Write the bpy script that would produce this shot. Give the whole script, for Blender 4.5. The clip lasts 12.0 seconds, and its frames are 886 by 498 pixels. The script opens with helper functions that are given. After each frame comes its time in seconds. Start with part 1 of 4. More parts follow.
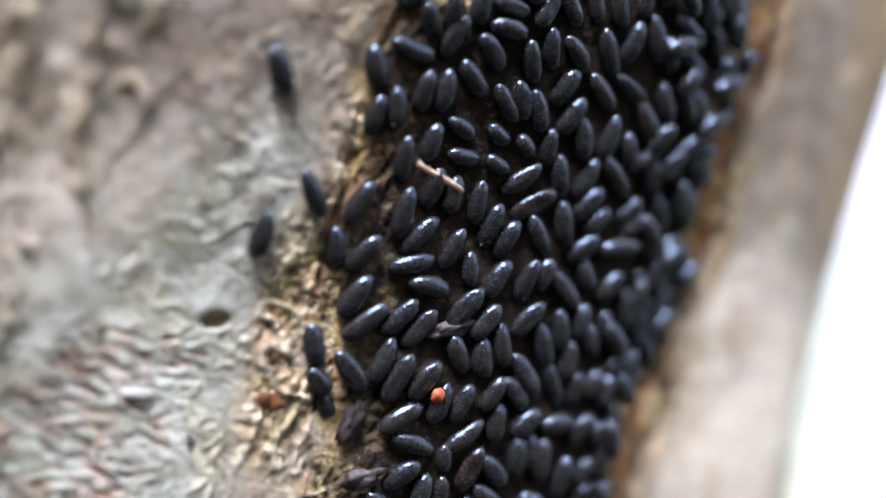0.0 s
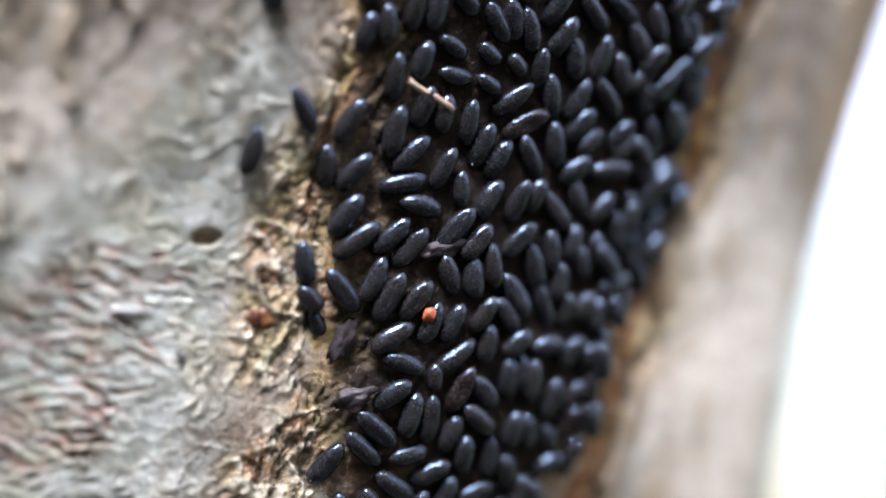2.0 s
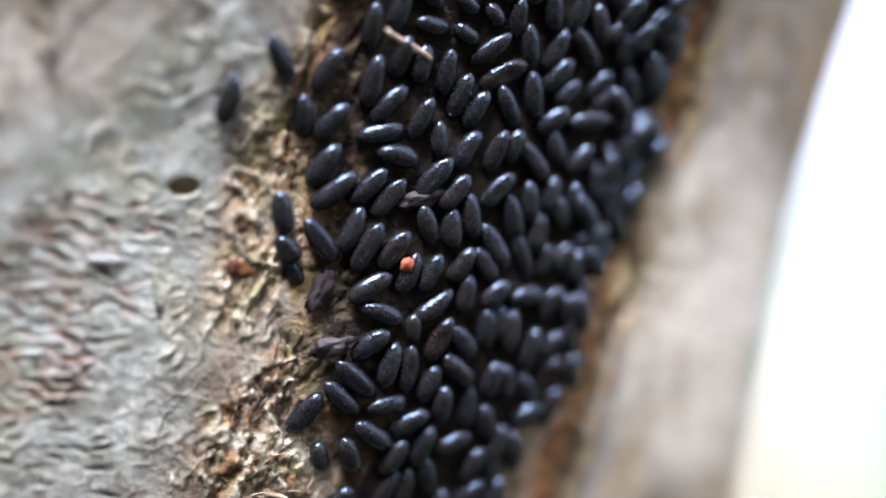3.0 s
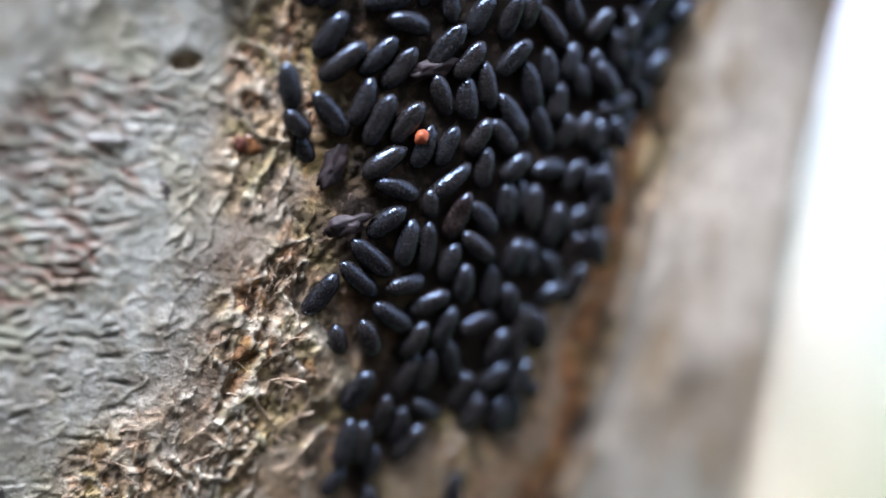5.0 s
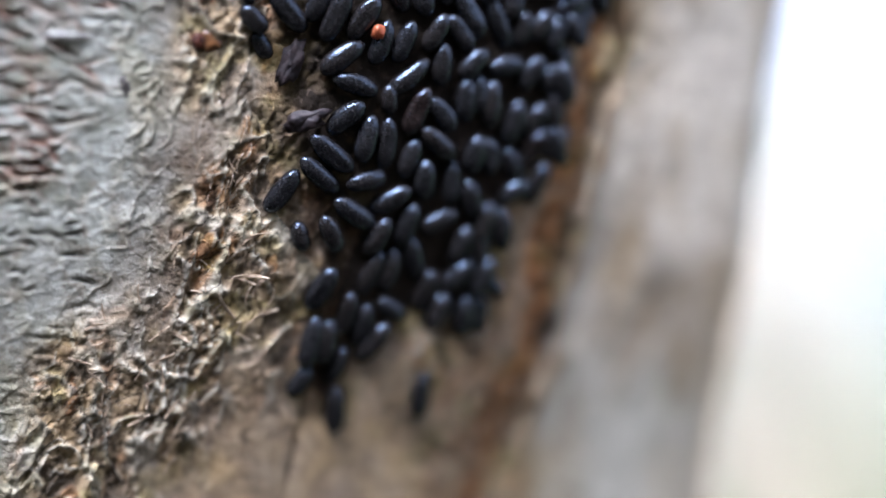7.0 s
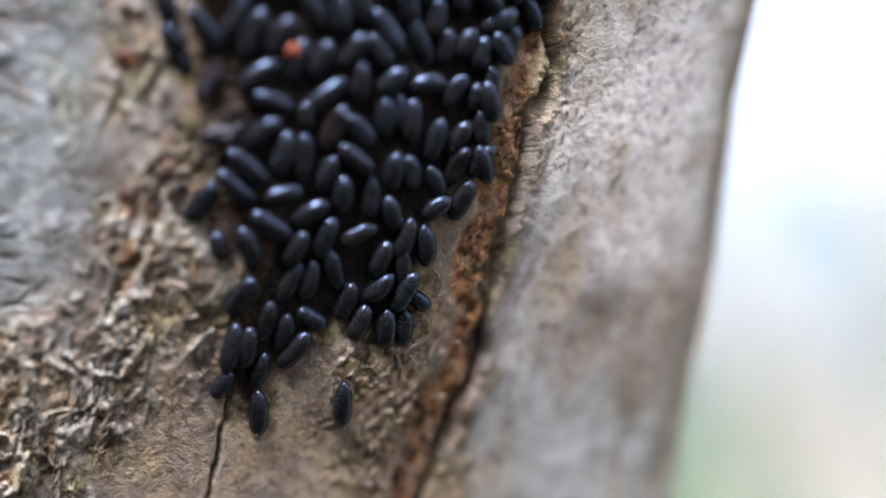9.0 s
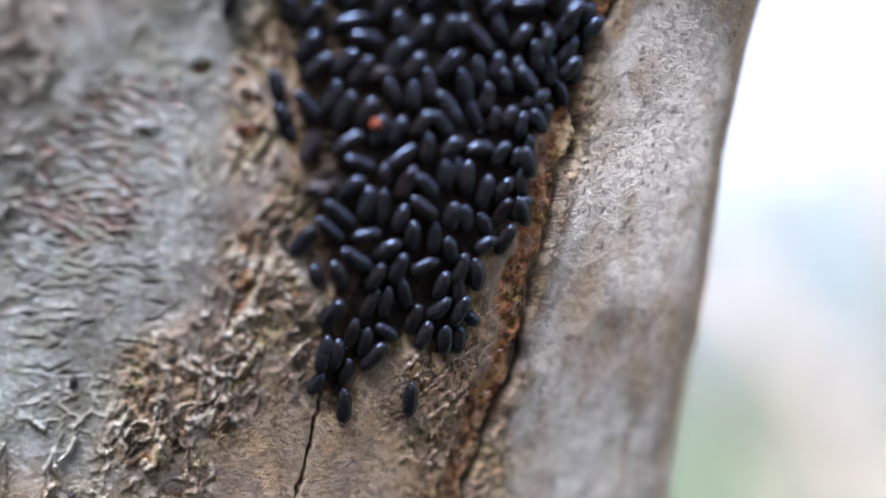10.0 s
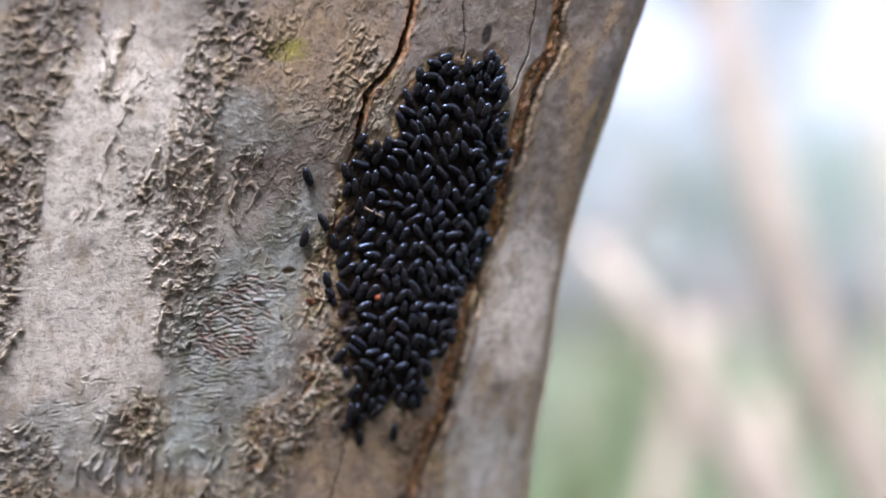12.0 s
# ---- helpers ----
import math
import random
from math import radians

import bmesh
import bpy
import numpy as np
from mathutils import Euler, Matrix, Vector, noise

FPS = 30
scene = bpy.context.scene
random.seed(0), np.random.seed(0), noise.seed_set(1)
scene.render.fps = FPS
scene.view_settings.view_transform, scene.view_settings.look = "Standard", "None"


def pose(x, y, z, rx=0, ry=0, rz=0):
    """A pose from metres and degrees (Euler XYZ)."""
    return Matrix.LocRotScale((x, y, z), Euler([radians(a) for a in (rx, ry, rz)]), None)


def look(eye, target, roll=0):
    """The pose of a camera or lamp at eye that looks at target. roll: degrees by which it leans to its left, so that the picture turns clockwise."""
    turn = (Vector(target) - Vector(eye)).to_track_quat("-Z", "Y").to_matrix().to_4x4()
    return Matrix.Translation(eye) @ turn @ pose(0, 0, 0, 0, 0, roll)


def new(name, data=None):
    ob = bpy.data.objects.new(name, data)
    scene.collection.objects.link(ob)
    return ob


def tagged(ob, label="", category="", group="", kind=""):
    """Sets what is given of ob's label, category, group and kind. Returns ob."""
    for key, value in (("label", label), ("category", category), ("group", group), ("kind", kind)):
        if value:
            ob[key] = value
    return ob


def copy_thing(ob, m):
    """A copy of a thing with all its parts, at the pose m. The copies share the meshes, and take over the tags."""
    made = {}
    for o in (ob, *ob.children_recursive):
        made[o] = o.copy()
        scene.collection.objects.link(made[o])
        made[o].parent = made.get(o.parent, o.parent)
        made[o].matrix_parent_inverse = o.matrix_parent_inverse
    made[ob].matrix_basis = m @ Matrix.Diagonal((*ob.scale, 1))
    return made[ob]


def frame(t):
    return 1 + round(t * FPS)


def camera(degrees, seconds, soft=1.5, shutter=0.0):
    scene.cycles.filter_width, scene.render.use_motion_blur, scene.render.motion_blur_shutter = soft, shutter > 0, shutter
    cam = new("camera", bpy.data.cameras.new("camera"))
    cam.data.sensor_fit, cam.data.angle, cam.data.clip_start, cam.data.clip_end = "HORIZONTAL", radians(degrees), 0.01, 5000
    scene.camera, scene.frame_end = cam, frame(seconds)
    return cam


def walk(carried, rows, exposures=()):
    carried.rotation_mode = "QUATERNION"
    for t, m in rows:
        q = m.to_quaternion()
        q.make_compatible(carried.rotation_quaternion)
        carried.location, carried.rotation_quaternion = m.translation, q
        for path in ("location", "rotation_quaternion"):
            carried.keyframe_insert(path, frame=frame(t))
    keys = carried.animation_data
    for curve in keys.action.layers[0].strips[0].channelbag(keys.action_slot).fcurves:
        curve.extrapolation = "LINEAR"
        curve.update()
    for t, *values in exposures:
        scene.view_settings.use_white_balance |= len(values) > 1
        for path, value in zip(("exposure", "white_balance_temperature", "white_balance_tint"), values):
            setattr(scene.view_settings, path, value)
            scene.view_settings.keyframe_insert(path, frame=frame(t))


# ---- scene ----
# Lengths along the stem are in millimetres; MM turns them into metres.
MM = 0.001
cam = camera(37.0, 12.0, shutter=0.3)
PATH = [
    (0, (-0.16, -45.05, -5.17), (-0.16, 52.58, 16.49), 0.42),
    (0.5, (-0.10, -45.01, -5.79), (0.52, 52.75, 15.27), 0.21),
    (1, (-0.52, -45.21, -5.14), (-0.13, 52.96, 13.89), 0.92),
    (1.5, (-0.05, -44.92, -6.11), (-0.53, 53.27, 12.82), 0.81),
    (2, (-0.00, -44.66, -6.72), (0.35, 53.48, 12.47), 0.43),
    (2.5, (0.30, -44.65, -7.34), (0.53, 53.64, 11.10), 0.41),
    (3, (0.71, -44.59, -7.50), (1.18, 53.92, 9.70), 0.33),
    (3.2, (1.35, -44.06, -9.40), (1.87, 54.00, 10.16), -0.46),
    (4.8, (1.50, -42.36, -10.66), (-0.92, 56.33, 5.34), -1.63),
    (5, (1.23, -42.45, -9.57), (-0.91, 56.66, 3.54), -1.23),
    (5.5, (2.12, -42.25, -11.14), (0.05, 56.66, 3.45), -1.83),
    (6, (2.69, -41.98, -12.35), (0.99, 56.93, 2.25), -2.45),
    (6.5, (2.61, -42.55, -12.80), (0.75, 56.43, 1.36), -2.08),
    (6.7, (2.54, -42.42, -13.00), (0.45, 56.66, 0.44), -2.27),
    (8.3, (7.01, -41.75, -16.86), (-4.20, 55.09, 5.39), -1.25),
    (8.5, (10.06, -43.20, -13.48), (-8.83, 53.75, 2.13), 0.55),
    (9, (12.63, -42.03, -12.26), (-5.43, 55.58, -0.17), 0.71),
    (9.5, (13.49, -47.66, -12.22), (-6.48, 49.71, -1.24), 0.61),
    (10, (13.51, -54.88, -12.51), (-5.66, 42.53, -0.50), 0.97),
    (10.5, (15.55, -62.61, -12.75), (-1.01, 35.42, -2.00), 1.15),
    (11, (18.57, -73.69, -11.73), (0.91, 24.25, -1.94), 0.84),
    (11.5, (18.43, -92.02, -8.61), (3.83, 6.39, 1.52), 0.14),
    (12, (18.57, -111.53, -4.05), (6.76, -12.47, 2.93), -0.00),
]
# where the lens is focused: seconds and a place on the bark
FOCUS_PATH = [(0, 2.1, -2.1, 8.5), (2.5, 0.6, -1.2, 4.6), (3.2, 0.2, -0.8, 3.0), (5, -2.4, 0.2, -3.5), (6, -4.0, 0.1, -4.5), (6.7, -4.4, 0.3, -5.0), (8.3, -1.6, 1.4, -5.6),
              (8.5, 1.8, 2.1, -5.6), (9, 2.6, 4.0, -6.0), (9.5, 3.0, 3.8, -5.0), (10, 4.0, 4.6, -4.0), (10.5, 6.0, 5.0, -4.5), (11, 7.0, 5.2, -3.5), (11.5, 1.0, 1.6, -3.0), (12, -8.0, -4.7, 6.5)]
walk(cam, [(t, look(Vector(eye) * MM, Vector(target) * MM, roll)) for t, eye, target, roll in PATH],
     exposures=[(0.0, 2.15, 5800, 20), (3.0, 2.0, 5700, 20), (6.0, 1.68, 5600, 21), (9.0, 1.6, 5450, 23), (10.5, 1.5, 5450, 26), (12.0, 1.2, 5700, 26)])

# ---- daylight under a bright, hazy sky ----
SUN_ELEVATION, SUN_TURN = radians(53), radians(-166)
world = bpy.data.worlds.new("sky")
scene.world = world
world.use_nodes = True
nodes, links = world.node_tree.nodes, world.node_tree.links
sky = nodes.new("ShaderNodeTexSky")
sky.sky_type, sky.sun_disc = "NISHITA", False
sky.sun_elevation, sky.sun_rotation = SUN_ELEVATION, SUN_TURN
sky.air_density, sky.dust_density, sky.ozone_density = 1.0, 5.0, 0.3
haze = nodes.new("ShaderNodeHueSaturation")
haze.inputs["Saturation"].default_value = 0.28
links.new(sky.outputs[0], haze.inputs["Color"])
links.new(haze.outputs[0], nodes["Background"].inputs[0])
nodes["Background"].inputs[1].default_value = 0.18
sun = new("sun", bpy.data.lights.new("sun", "SUN"))
sun.data.energy, sun.data.angle, sun.data.color = 2.2, radians(20), (1.0, 0.98, 0.95)
toward = Vector((math.sin(SUN_TURN) * math.cos(SUN_ELEVATION), math.cos(SUN_TURN) * math.cos(SUN_ELEVATION), math.sin(SUN_ELEVATION)))
sun.matrix_world = look(toward * 3, (0, 0, 0))


# ---- materials ----
class Mat:
    """A short way to write node materials."""

    def __init__(self, name):
        self.mat = bpy.data.materials.new(name)
        self.mat.use_nodes = True
        self.n, self.l = self.mat.node_tree.nodes, self.mat.node_tree.links
        self.shader = self.n["Principled BSDF"]
        self.coords = self.n.new("ShaderNodeTexCoord").outputs["Object"]

    def link(self, a, socket):
        if isinstance(a, (int, float)):
            socket.default_value = a
        elif isinstance(a, tuple):
            socket.default_value = (*a, 1.0)[: len(socket.default_value)]
        else:
            self.l.new(a, socket)

    def noise(self, size, detail=4.0, rough=0.55, stretch=None):
        """Noise with bumps of about this size in millimetres."""
        node = self.n.new("ShaderNodeTexNoise")
        at = self.coords
        if stretch:
            turn = self.n.new("ShaderNodeMapping")
            turn.inputs["Scale"].default_value = stretch
            self.l.new(at, turn.inputs[0])
            at = turn.outputs[0]
        self.l.new(at, node.inputs["Vector"])
        node.inputs["Scale"].default_value = 1 / (size * MM)
        node.inputs["Detail"].default_value, node.inputs["Roughness"].default_value = detail, rough
        return node.outputs["Fac"]

    def ramp(self, value, lo, hi, a=0.0, b=1.0):
        node = self.n.new("ShaderNodeMapRange")
        node.interpolation_type = "SMOOTHSTEP"
        self.link(value, node.inputs[0])
        for i, x in enumerate((lo, hi, a, b)):
            node.inputs[i + 1].default_value = x
        return node.outputs[0]

    def math(self, op, a, b=0.0):
        node = self.n.new("ShaderNodeMath")
        node.operation = op
        self.link(a, node.inputs[0]), self.link(b, node.inputs[1])
        return node.outputs[0]

    def mix(self, fac, a, b):
        node = self.n.new("ShaderNodeMix")
        node.data_type = "RGBA"
        self.link(fac, node.inputs["Factor"])
        self.link(a, node.inputs[6]), self.link(b, node.inputs[7])
        return node.outputs[2]

    def field(self, name):
        node = self.n.new("ShaderNodeAttribute")
        node.attribute_name = name
        return node.outputs["Fac"]

    def chance(self):
        return self.n.new("ShaderNodeObjectInfo").outputs["Random"]

    def bump(self, height, metres, strength=1.0):
        node = self.n.new("ShaderNodeBump")
        node.inputs["Distance"].default_value, node.inputs["Strength"].default_value = metres, strength
        self.link(height, node.inputs["Height"])
        self.l.new(node.outputs[0], self.shader.inputs["Normal"])

    def done(self, colour, rough=0.8, specular=0.3):
        self.link(colour, self.shader.inputs["Base Color"])
        self.link(rough, self.shader.inputs["Roughness"])
        self.shader.inputs["Specular IOR Level"].default_value = specular
        return self.mat


def bark_material():
    m = Mat("bark")
    dust, fine, grain, broad = m.noise(0.11, 3, 0.6), m.noise(0.3, 5, 0.6), m.noise(1.0, 5, 0.6), m.noise(6, 3)
    base = m.mix(m.ramp(grain, 0.30, 0.66), (0.22, 0.195, 0.145), (0.39, 0.365, 0.295))
    base = m.mix(m.ramp(broad, 0.4, 0.62, 0, 0.6), base, (0.41, 0.39, 0.35))
    base = m.mix(m.ramp(m.noise(3.5, 4), 0.52, 0.70, 0, 0.6), base, (0.24, 0.19, 0.17))
    base = m.mix(m.ramp(m.noise(0.8, 5), 0.52, 0.64, 0, 0.65), base, (0.24, 0.185, 0.125))
    base = m.mix(m.math("MULTIPLY", m.field("pale"), m.ramp(grain, 0.25, 0.55, 0.25, 0.85)), base, (0.74, 0.69, 0.565))
    base = m.mix(m.ramp(m.noise(0.45, 4), 0.54, 0.62, 0, 0.42), base, (0.27, 0.215, 0.15))
    base = m.mix(m.ramp(m.noise(1.7, 5, 0.6, (1, 1, 0.4)), 0.50, 0.66, 0, 0.55), base, (0.40, 0.315, 0.19))
    crust = m.mix(m.ramp(grain, 0.35, 0.68), (0.265, 0.29, 0.24), (0.46, 0.49, 0.435))
    crust = m.mix(m.ramp(m.noise(2.2, 4), 0.50, 0.66, 0, 0.7), crust, (0.25, 0.265, 0.175))
    crust = m.mix(m.ramp(m.noise(0.7, 4), 0.55, 0.68, 0, 0.5), crust, (0.30, 0.26, 0.19))
    colour = m.mix(m.field("crust"), base, crust)
    # bark's own brown-grey, plus painted dim light and shade beside ropes
    colour = m.mix(m.math("MULTIPLY", m.field("wear_and_shade"), m.ramp(grain, 0.3, 0.6, 0.95, 0.6)), colour, (0.112, 0.088, 0.066))
    tan = m.mix(m.ramp(fine, 0.3, 0.62), (0.11, 0.072, 0.038), (0.46, 0.345, 0.21))
    tan = m.mix(m.ramp(m.noise(1.6, 3), 0.45, 0.7, 0, 0.5), tan, (0.33, 0.245, 0.15))
    tan = m.mix(m.ramp(m.noise(2.4, 3), 0.44, 0.60, 0, 0.7), tan, (0.47, 0.335, 0.165))
    tan = m.mix(m.ramp(m.noise(0.9, 4), 0.52, 0.64, 0, 0.6), tan, (0.16, 0.115, 0.07))
    colour = m.mix(m.field("tan"), colour, tan)
    rust = m.mix(m.ramp(m.noise(0.5, 3), 0.35, 0.65), (0.13, 0.06, 0.025), (0.42, 0.21, 0.085))
    rust = m.mix(m.ramp(m.noise(0.8, 4), 0.50, 0.62, 0, 0.7), rust, (0.40, 0.28, 0.17))
    colour = m.mix(m.field("rust"), colour, rust)
    colour = m.mix(m.field("worm"), colour, m.mix(m.ramp(grain, 0.3, 0.7), (0.25, 0.195, 0.105), (0.53, 0.45, 0.29)))
    colour = m.mix(m.field("fibre"), colour, m.mix(m.ramp(grain, 0.3, 0.7), (0.39, 0.365, 0.265), (0.62, 0.605, 0.50)))
    colour = m.mix(m.field("gap"), colour, m.mix(m.ramp(grain, 0.4, 0.6), (0.11, 0.056, 0.040), (0.22, 0.125, 0.088)))
    colour = m.mix(m.math("MULTIPLY", m.field("moss"), m.ramp(grain, 0.3, 0.6)), colour, (0.25, 0.23, 0.05))
    # near-black: shade painted between the eggs, and dark cracks, pits and slits
    colour = m.mix(m.field("shade_and_marks"), colour, (0.014, 0.011, 0.009))
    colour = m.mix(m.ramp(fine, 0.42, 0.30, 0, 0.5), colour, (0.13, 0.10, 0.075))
    ridge = m.ramp(m.math("ABSOLUTE", m.math("SUBTRACT", m.noise(0.9, 4, 0.6), 0.5)), 0.05, 0.0)
    ridge = m.math("MULTIPLY", ridge, m.math("SUBTRACT", 1.0, m.field("shade_and_marks")))
    m.bump(m.math("ADD", m.math("MULTIPLY", ridge, 0.1), m.math("ADD", m.math("MULTIPLY", fine, 0.6), m.math("MULTIPLY", dust, 0.35))), 0.00015, 1.0)
    return m.done(colour, 0.9, 0.12)


def egg_material(name, base, dust):
    m = Mat(name)
    speck, cloud = m.noise(0.06, 3), m.noise(0.35, 3)
    film = m.math("MULTIPLY", m.ramp(speck, 0.5, 0.75), m.ramp(cloud, 0.4, 0.7, 0.1, dust))
    colour = m.mix(film, base, (0.16, 0.15, 0.14))
    colour = m.mix(m.ramp(m.chance(), 0.3, 1.0, 0, 0.6), colour, (0.016, 0.013, 0.011))
    # blue of a sky reflection is tinted into the gloss
    m.shader.inputs["Specular Tint"].default_value = (0.52, 0.72, 1.0, 1.0)
    m.bump(m.math("ADD", m.noise(0.05, 3), m.math("MULTIPLY", cloud, 0.8)), 0.00002, 0.7)
    return m.done(colour, m.ramp(m.math("ADD", m.math("MULTIPLY", film, 0.8), m.math("MULTIPLY", m.chance(), 0.35)), 0, 1.0, 0.10, 0.26), 0.6)


def plain(name, a, b, size, rough=0.8, bump=0.0, specular=0.3):
    m = Mat(name)
    n = m.noise(size, 5)
    if bump:
        m.bump(n, bump, 0.8)
    return m.done(m.mix(m.ramp(n, 0.3, 0.7), a, b), rough, specular)


BARK = bark_material()
EGG = egg_material("egg_shell", (0.011, 0.011, 0.012), 0.2)
EGG_BROWN = egg_material("hatched_shell", (0.013, 0.008, 0.007), 0.5)
STRAW = plain("straw", (0.17, 0.12, 0.085), (0.38, 0.29, 0.21), 0.3, 0.7, 0.00005)
GALL = plain("gall_skin", (0.02, 0.006, 0.004), (0.09, 0.022, 0.009), 0.3, 0.35, 0.00003, 0.5)
AMBER = plain("resin", (0.05, 0.022, 0.008), (0.17, 0.075, 0.025), 0.3, 0.35, 0.00004, 0.5)
MITE = plain("mite_skin", (0.20, 0.035, 0.015), (0.40, 0.12, 0.05), 0.2, 0.4)
SHRED = plain("shred", (0.22, 0.16, 0.10), (0.50, 0.42, 0.31), 0.4, 0.8, 0.00004)
CHALK = plain("chalky", (0.25, 0.26, 0.24), (0.44, 0.44, 0.41), 0.2, 0.85, 0.00004)
HUSK = plain("husk_skin", (0.008, 0.007, 0.009), (0.03, 0.021, 0.022), 0.25, 0.5, 0.00006, 0.3)
FUNGUS = plain("black_crust", (0.03, 0.028, 0.028), (0.10, 0.09, 0.08), 0.1, 0.7, 0.00004)


def ground_material():
    """Unseen ground by the stem painted dark to dim its reflection, dry grass beyond it."""
    m = Mat("dim_ground_and_grass")
    split = m.n.new("ShaderNodeSeparateXYZ")
    m.l.new(m.coords, split.inputs[0])
    broad = m.noise(400, 5)
    edge = m.math("ADD", split.outputs["Y"], m.math("ADD", m.math("MULTIPLY", broad, 0.8), m.math("MULTIPLY", m.math("SUBTRACT", m.noise(2200, 3), 0.5), 3.0)))
    grass = m.mix(m.ramp(broad, 0.3, 0.7), (0.055, 0.085, 0.035), (0.13, 0.175, 0.095))
    dim_ground = m.mix(m.ramp(m.noise(30, 4), 0.35, 0.65), (0.022, 0.016, 0.011), (0.06, 0.045, 0.03))
    m.bump(m.noise(25, 4), 0.01, 0.6)
    return m.done(m.mix(m.ramp(edge, 1.0, 1.5), dim_ground, grass), 0.9, 0.2)


GRASS = ground_material()
STEMS = plain("pale_stem", (0.42, 0.365, 0.275), (0.60, 0.53, 0.41), 30, 0.85, 0.002)
# blue-grey haze of distance is mixed into this leaf colour
FAR_LEAVES = plain("haze_tinted_leaves", (0.17, 0.235, 0.18), (0.33, 0.39, 0.34), 400, 0.7)
LEAVES = plain("dark_leaves", (0.04, 0.055, 0.018), (0.11, 0.13, 0.045), 60, 0.7)

# lighter copy of the leaves, with bright hazy daylight put into its colour
BUSH_LEAVES = plain("lit_leaves", (0.09, 0.12, 0.045), (0.19, 0.23, 0.10), 60, 0.7)

# ---- the trunk ----
# the trunk's form, in millimetres: a leaning stem whose section is a rounded square
CX, CY = (-25.94, 6.48, 0.10), (23.70, -6.20, 1.28)
HALF_A, HALF_B, TURN, SQUARE = 37.79, 29.31, 0.240, 4.46
TAPER = (-0.043, 0.022)


def along(v, c):
    """A curve in height, carried on as a straight line beyond the middle part."""
    s = np.clip(v, -28, 28) / 20
    return c[0] + c[1] * s + c[2] * s * s + (c[1] + 2 * c[2] * s) * (v / 20 - s)


def section(theta):
    return ((np.abs(np.sin(theta)) / HALF_A) ** SQUARE + (np.abs(np.cos(theta)) / HALF_B) ** SQUARE) ** (-1 / SQUARE)


THETAS = np.linspace(-math.pi, math.pi, 4001)
ROUND = np.concatenate([[0], np.cumsum(np.hypot(np.diff(section(THETAS) * np.sin(THETAS)), np.diff(section(THETAS) * np.cos(THETAS))))])
ROUND -= np.interp(0, THETAS, ROUND)
GIRTH = (ROUND[0], ROUND[-1])

SWELLS = [
    (-6.0, 9.0, 0.15), (-6.0, 15.0, 0.14), (0.0, 9.0, 0.24), (0.0, 15.0, 0.22), (6.0, -15.0, -0.12),
    (6.0, 9.0, 0.15), (6.0, 15.0, 0.18), (12.0, -3.0, -0.17), (12.0, 3.0, -0.42), (12.0, 15.0, 0.21),
    (18.0, -15.0, -0.14), (18.0, -9.0, 0.25), (18.0, -3.0, 0.37), (18.0, 15.0, 0.19), (24.0, -15.0, -0.4),
    (24.0, -3.0, 0.22), (24.0, 3.0, -0.24), (24.0, 15.0, 0.14), (30.0, -15.0, -0.29), (30.0, -3.0, 0.18),
    (30.0, 3.0, -0.2), (36.0, -15.0, 0.31), (36.0, 9.0, -0.13), (39.0, 5.0, -0.5),
]


def swell(u, v):
    """Broad hollows and bulges of the stem; the eggs lie in a shallow hollow."""
    out = 1.9 * np.exp(-((u - 36) ** 2) / 14) + 0 * v
    for cu, cv, depth in SWELLS:
        out = out + depth * np.exp(-((u - cu) ** 2 + (v - cv) ** 2) / 50)
    return out


def stem(u, v, d=0.0):
    """The place, in millimetres, at arc u, height v and d off the plain surface."""
    theta = np.interp(u, ROUND, THETAS)
    r = section(theta) * along(v, (1.0, *TAPER)) + swell(u, v) + d
    x, y = r * np.sin(theta), -r * np.cos(theta)
    c, s = math.cos(TURN), math.sin(TURN)
    return np.stack(np.broadcast_arrays(along(v, CX) + c * x - s * y, along(v, CY) + s * x + c * y, v + 0 * u), -1)


def part(name, bm, material, parent=None, label=""):
    """Links a bmesh as one mesh object."""
    me = bpy.data.meshes.new(name)
    bm.to_mesh(me)
    bm.free()
    for p in me.polygons:
        p.use_smooth = True
    me.materials.append(material)
    ob = new(name, me)
    if parent:
        ob.parent = parent
    return tagged(ob, label)


RNG = np.random.default_rng(7)
LATTICE = RNG.random((256, 256))


def value_noise(x, y):
    """Smooth noise between -1 and 1, on arrays."""
    i, j = np.floor(x).astype(int), np.floor(y).astype(int)
    f, g = x - i, y - j
    f, g = f * f * (3 - 2 * f), g * g * (3 - 2 * g)
    at = lambda a, b: LATTICE[(i + a) % 256, (j + b) % 256]
    return 2 * ((at(0, 0) * (1 - f) + at(1, 0) * f) * (1 - g) + (at(0, 1) * (1 - f) + at(1, 1) * f) * g) - 1


def fbm(x, y, octaves=4, shift=0.0):
    out, gain = 0, 1.0
    for k in range(octaves):
        out = out + gain * value_noise(x * 2**k + 17.3 * k + shift, y * 2**k + 9.1 * k - shift)
        gain *= 0.5
    return out / 1.6


def cells(x, y, shift=0.0):
    """Jittered cells: the distance to the middle, the distance to the seam, and a number for each cell."""
    i, j = np.floor(x).astype(int), np.floor(y).astype(int)
    one, two, tag = np.full(x.shape, 9.0), np.full(x.shape, 9.0), np.zeros(x.shape)
    k = int(shift) * 7
    for a in (-1, 0, 1):
        for b in (-1, 0, 1):
            p, q = LATTICE[(i + a + k) % 256, (j + b) % 256], LATTICE[(j + b + 91) % 256, (i + a + k) % 256]
            d = np.hypot(x - i - a - p, y - j - b - q)
            near = d < one
            two = np.where(near, one, np.minimum(two, d))
            tag = np.where(near, (p * 7.31 + q * 3.77) % 1.0, tag)
            one = np.where(near, d, one)
    return one, two - one, tag


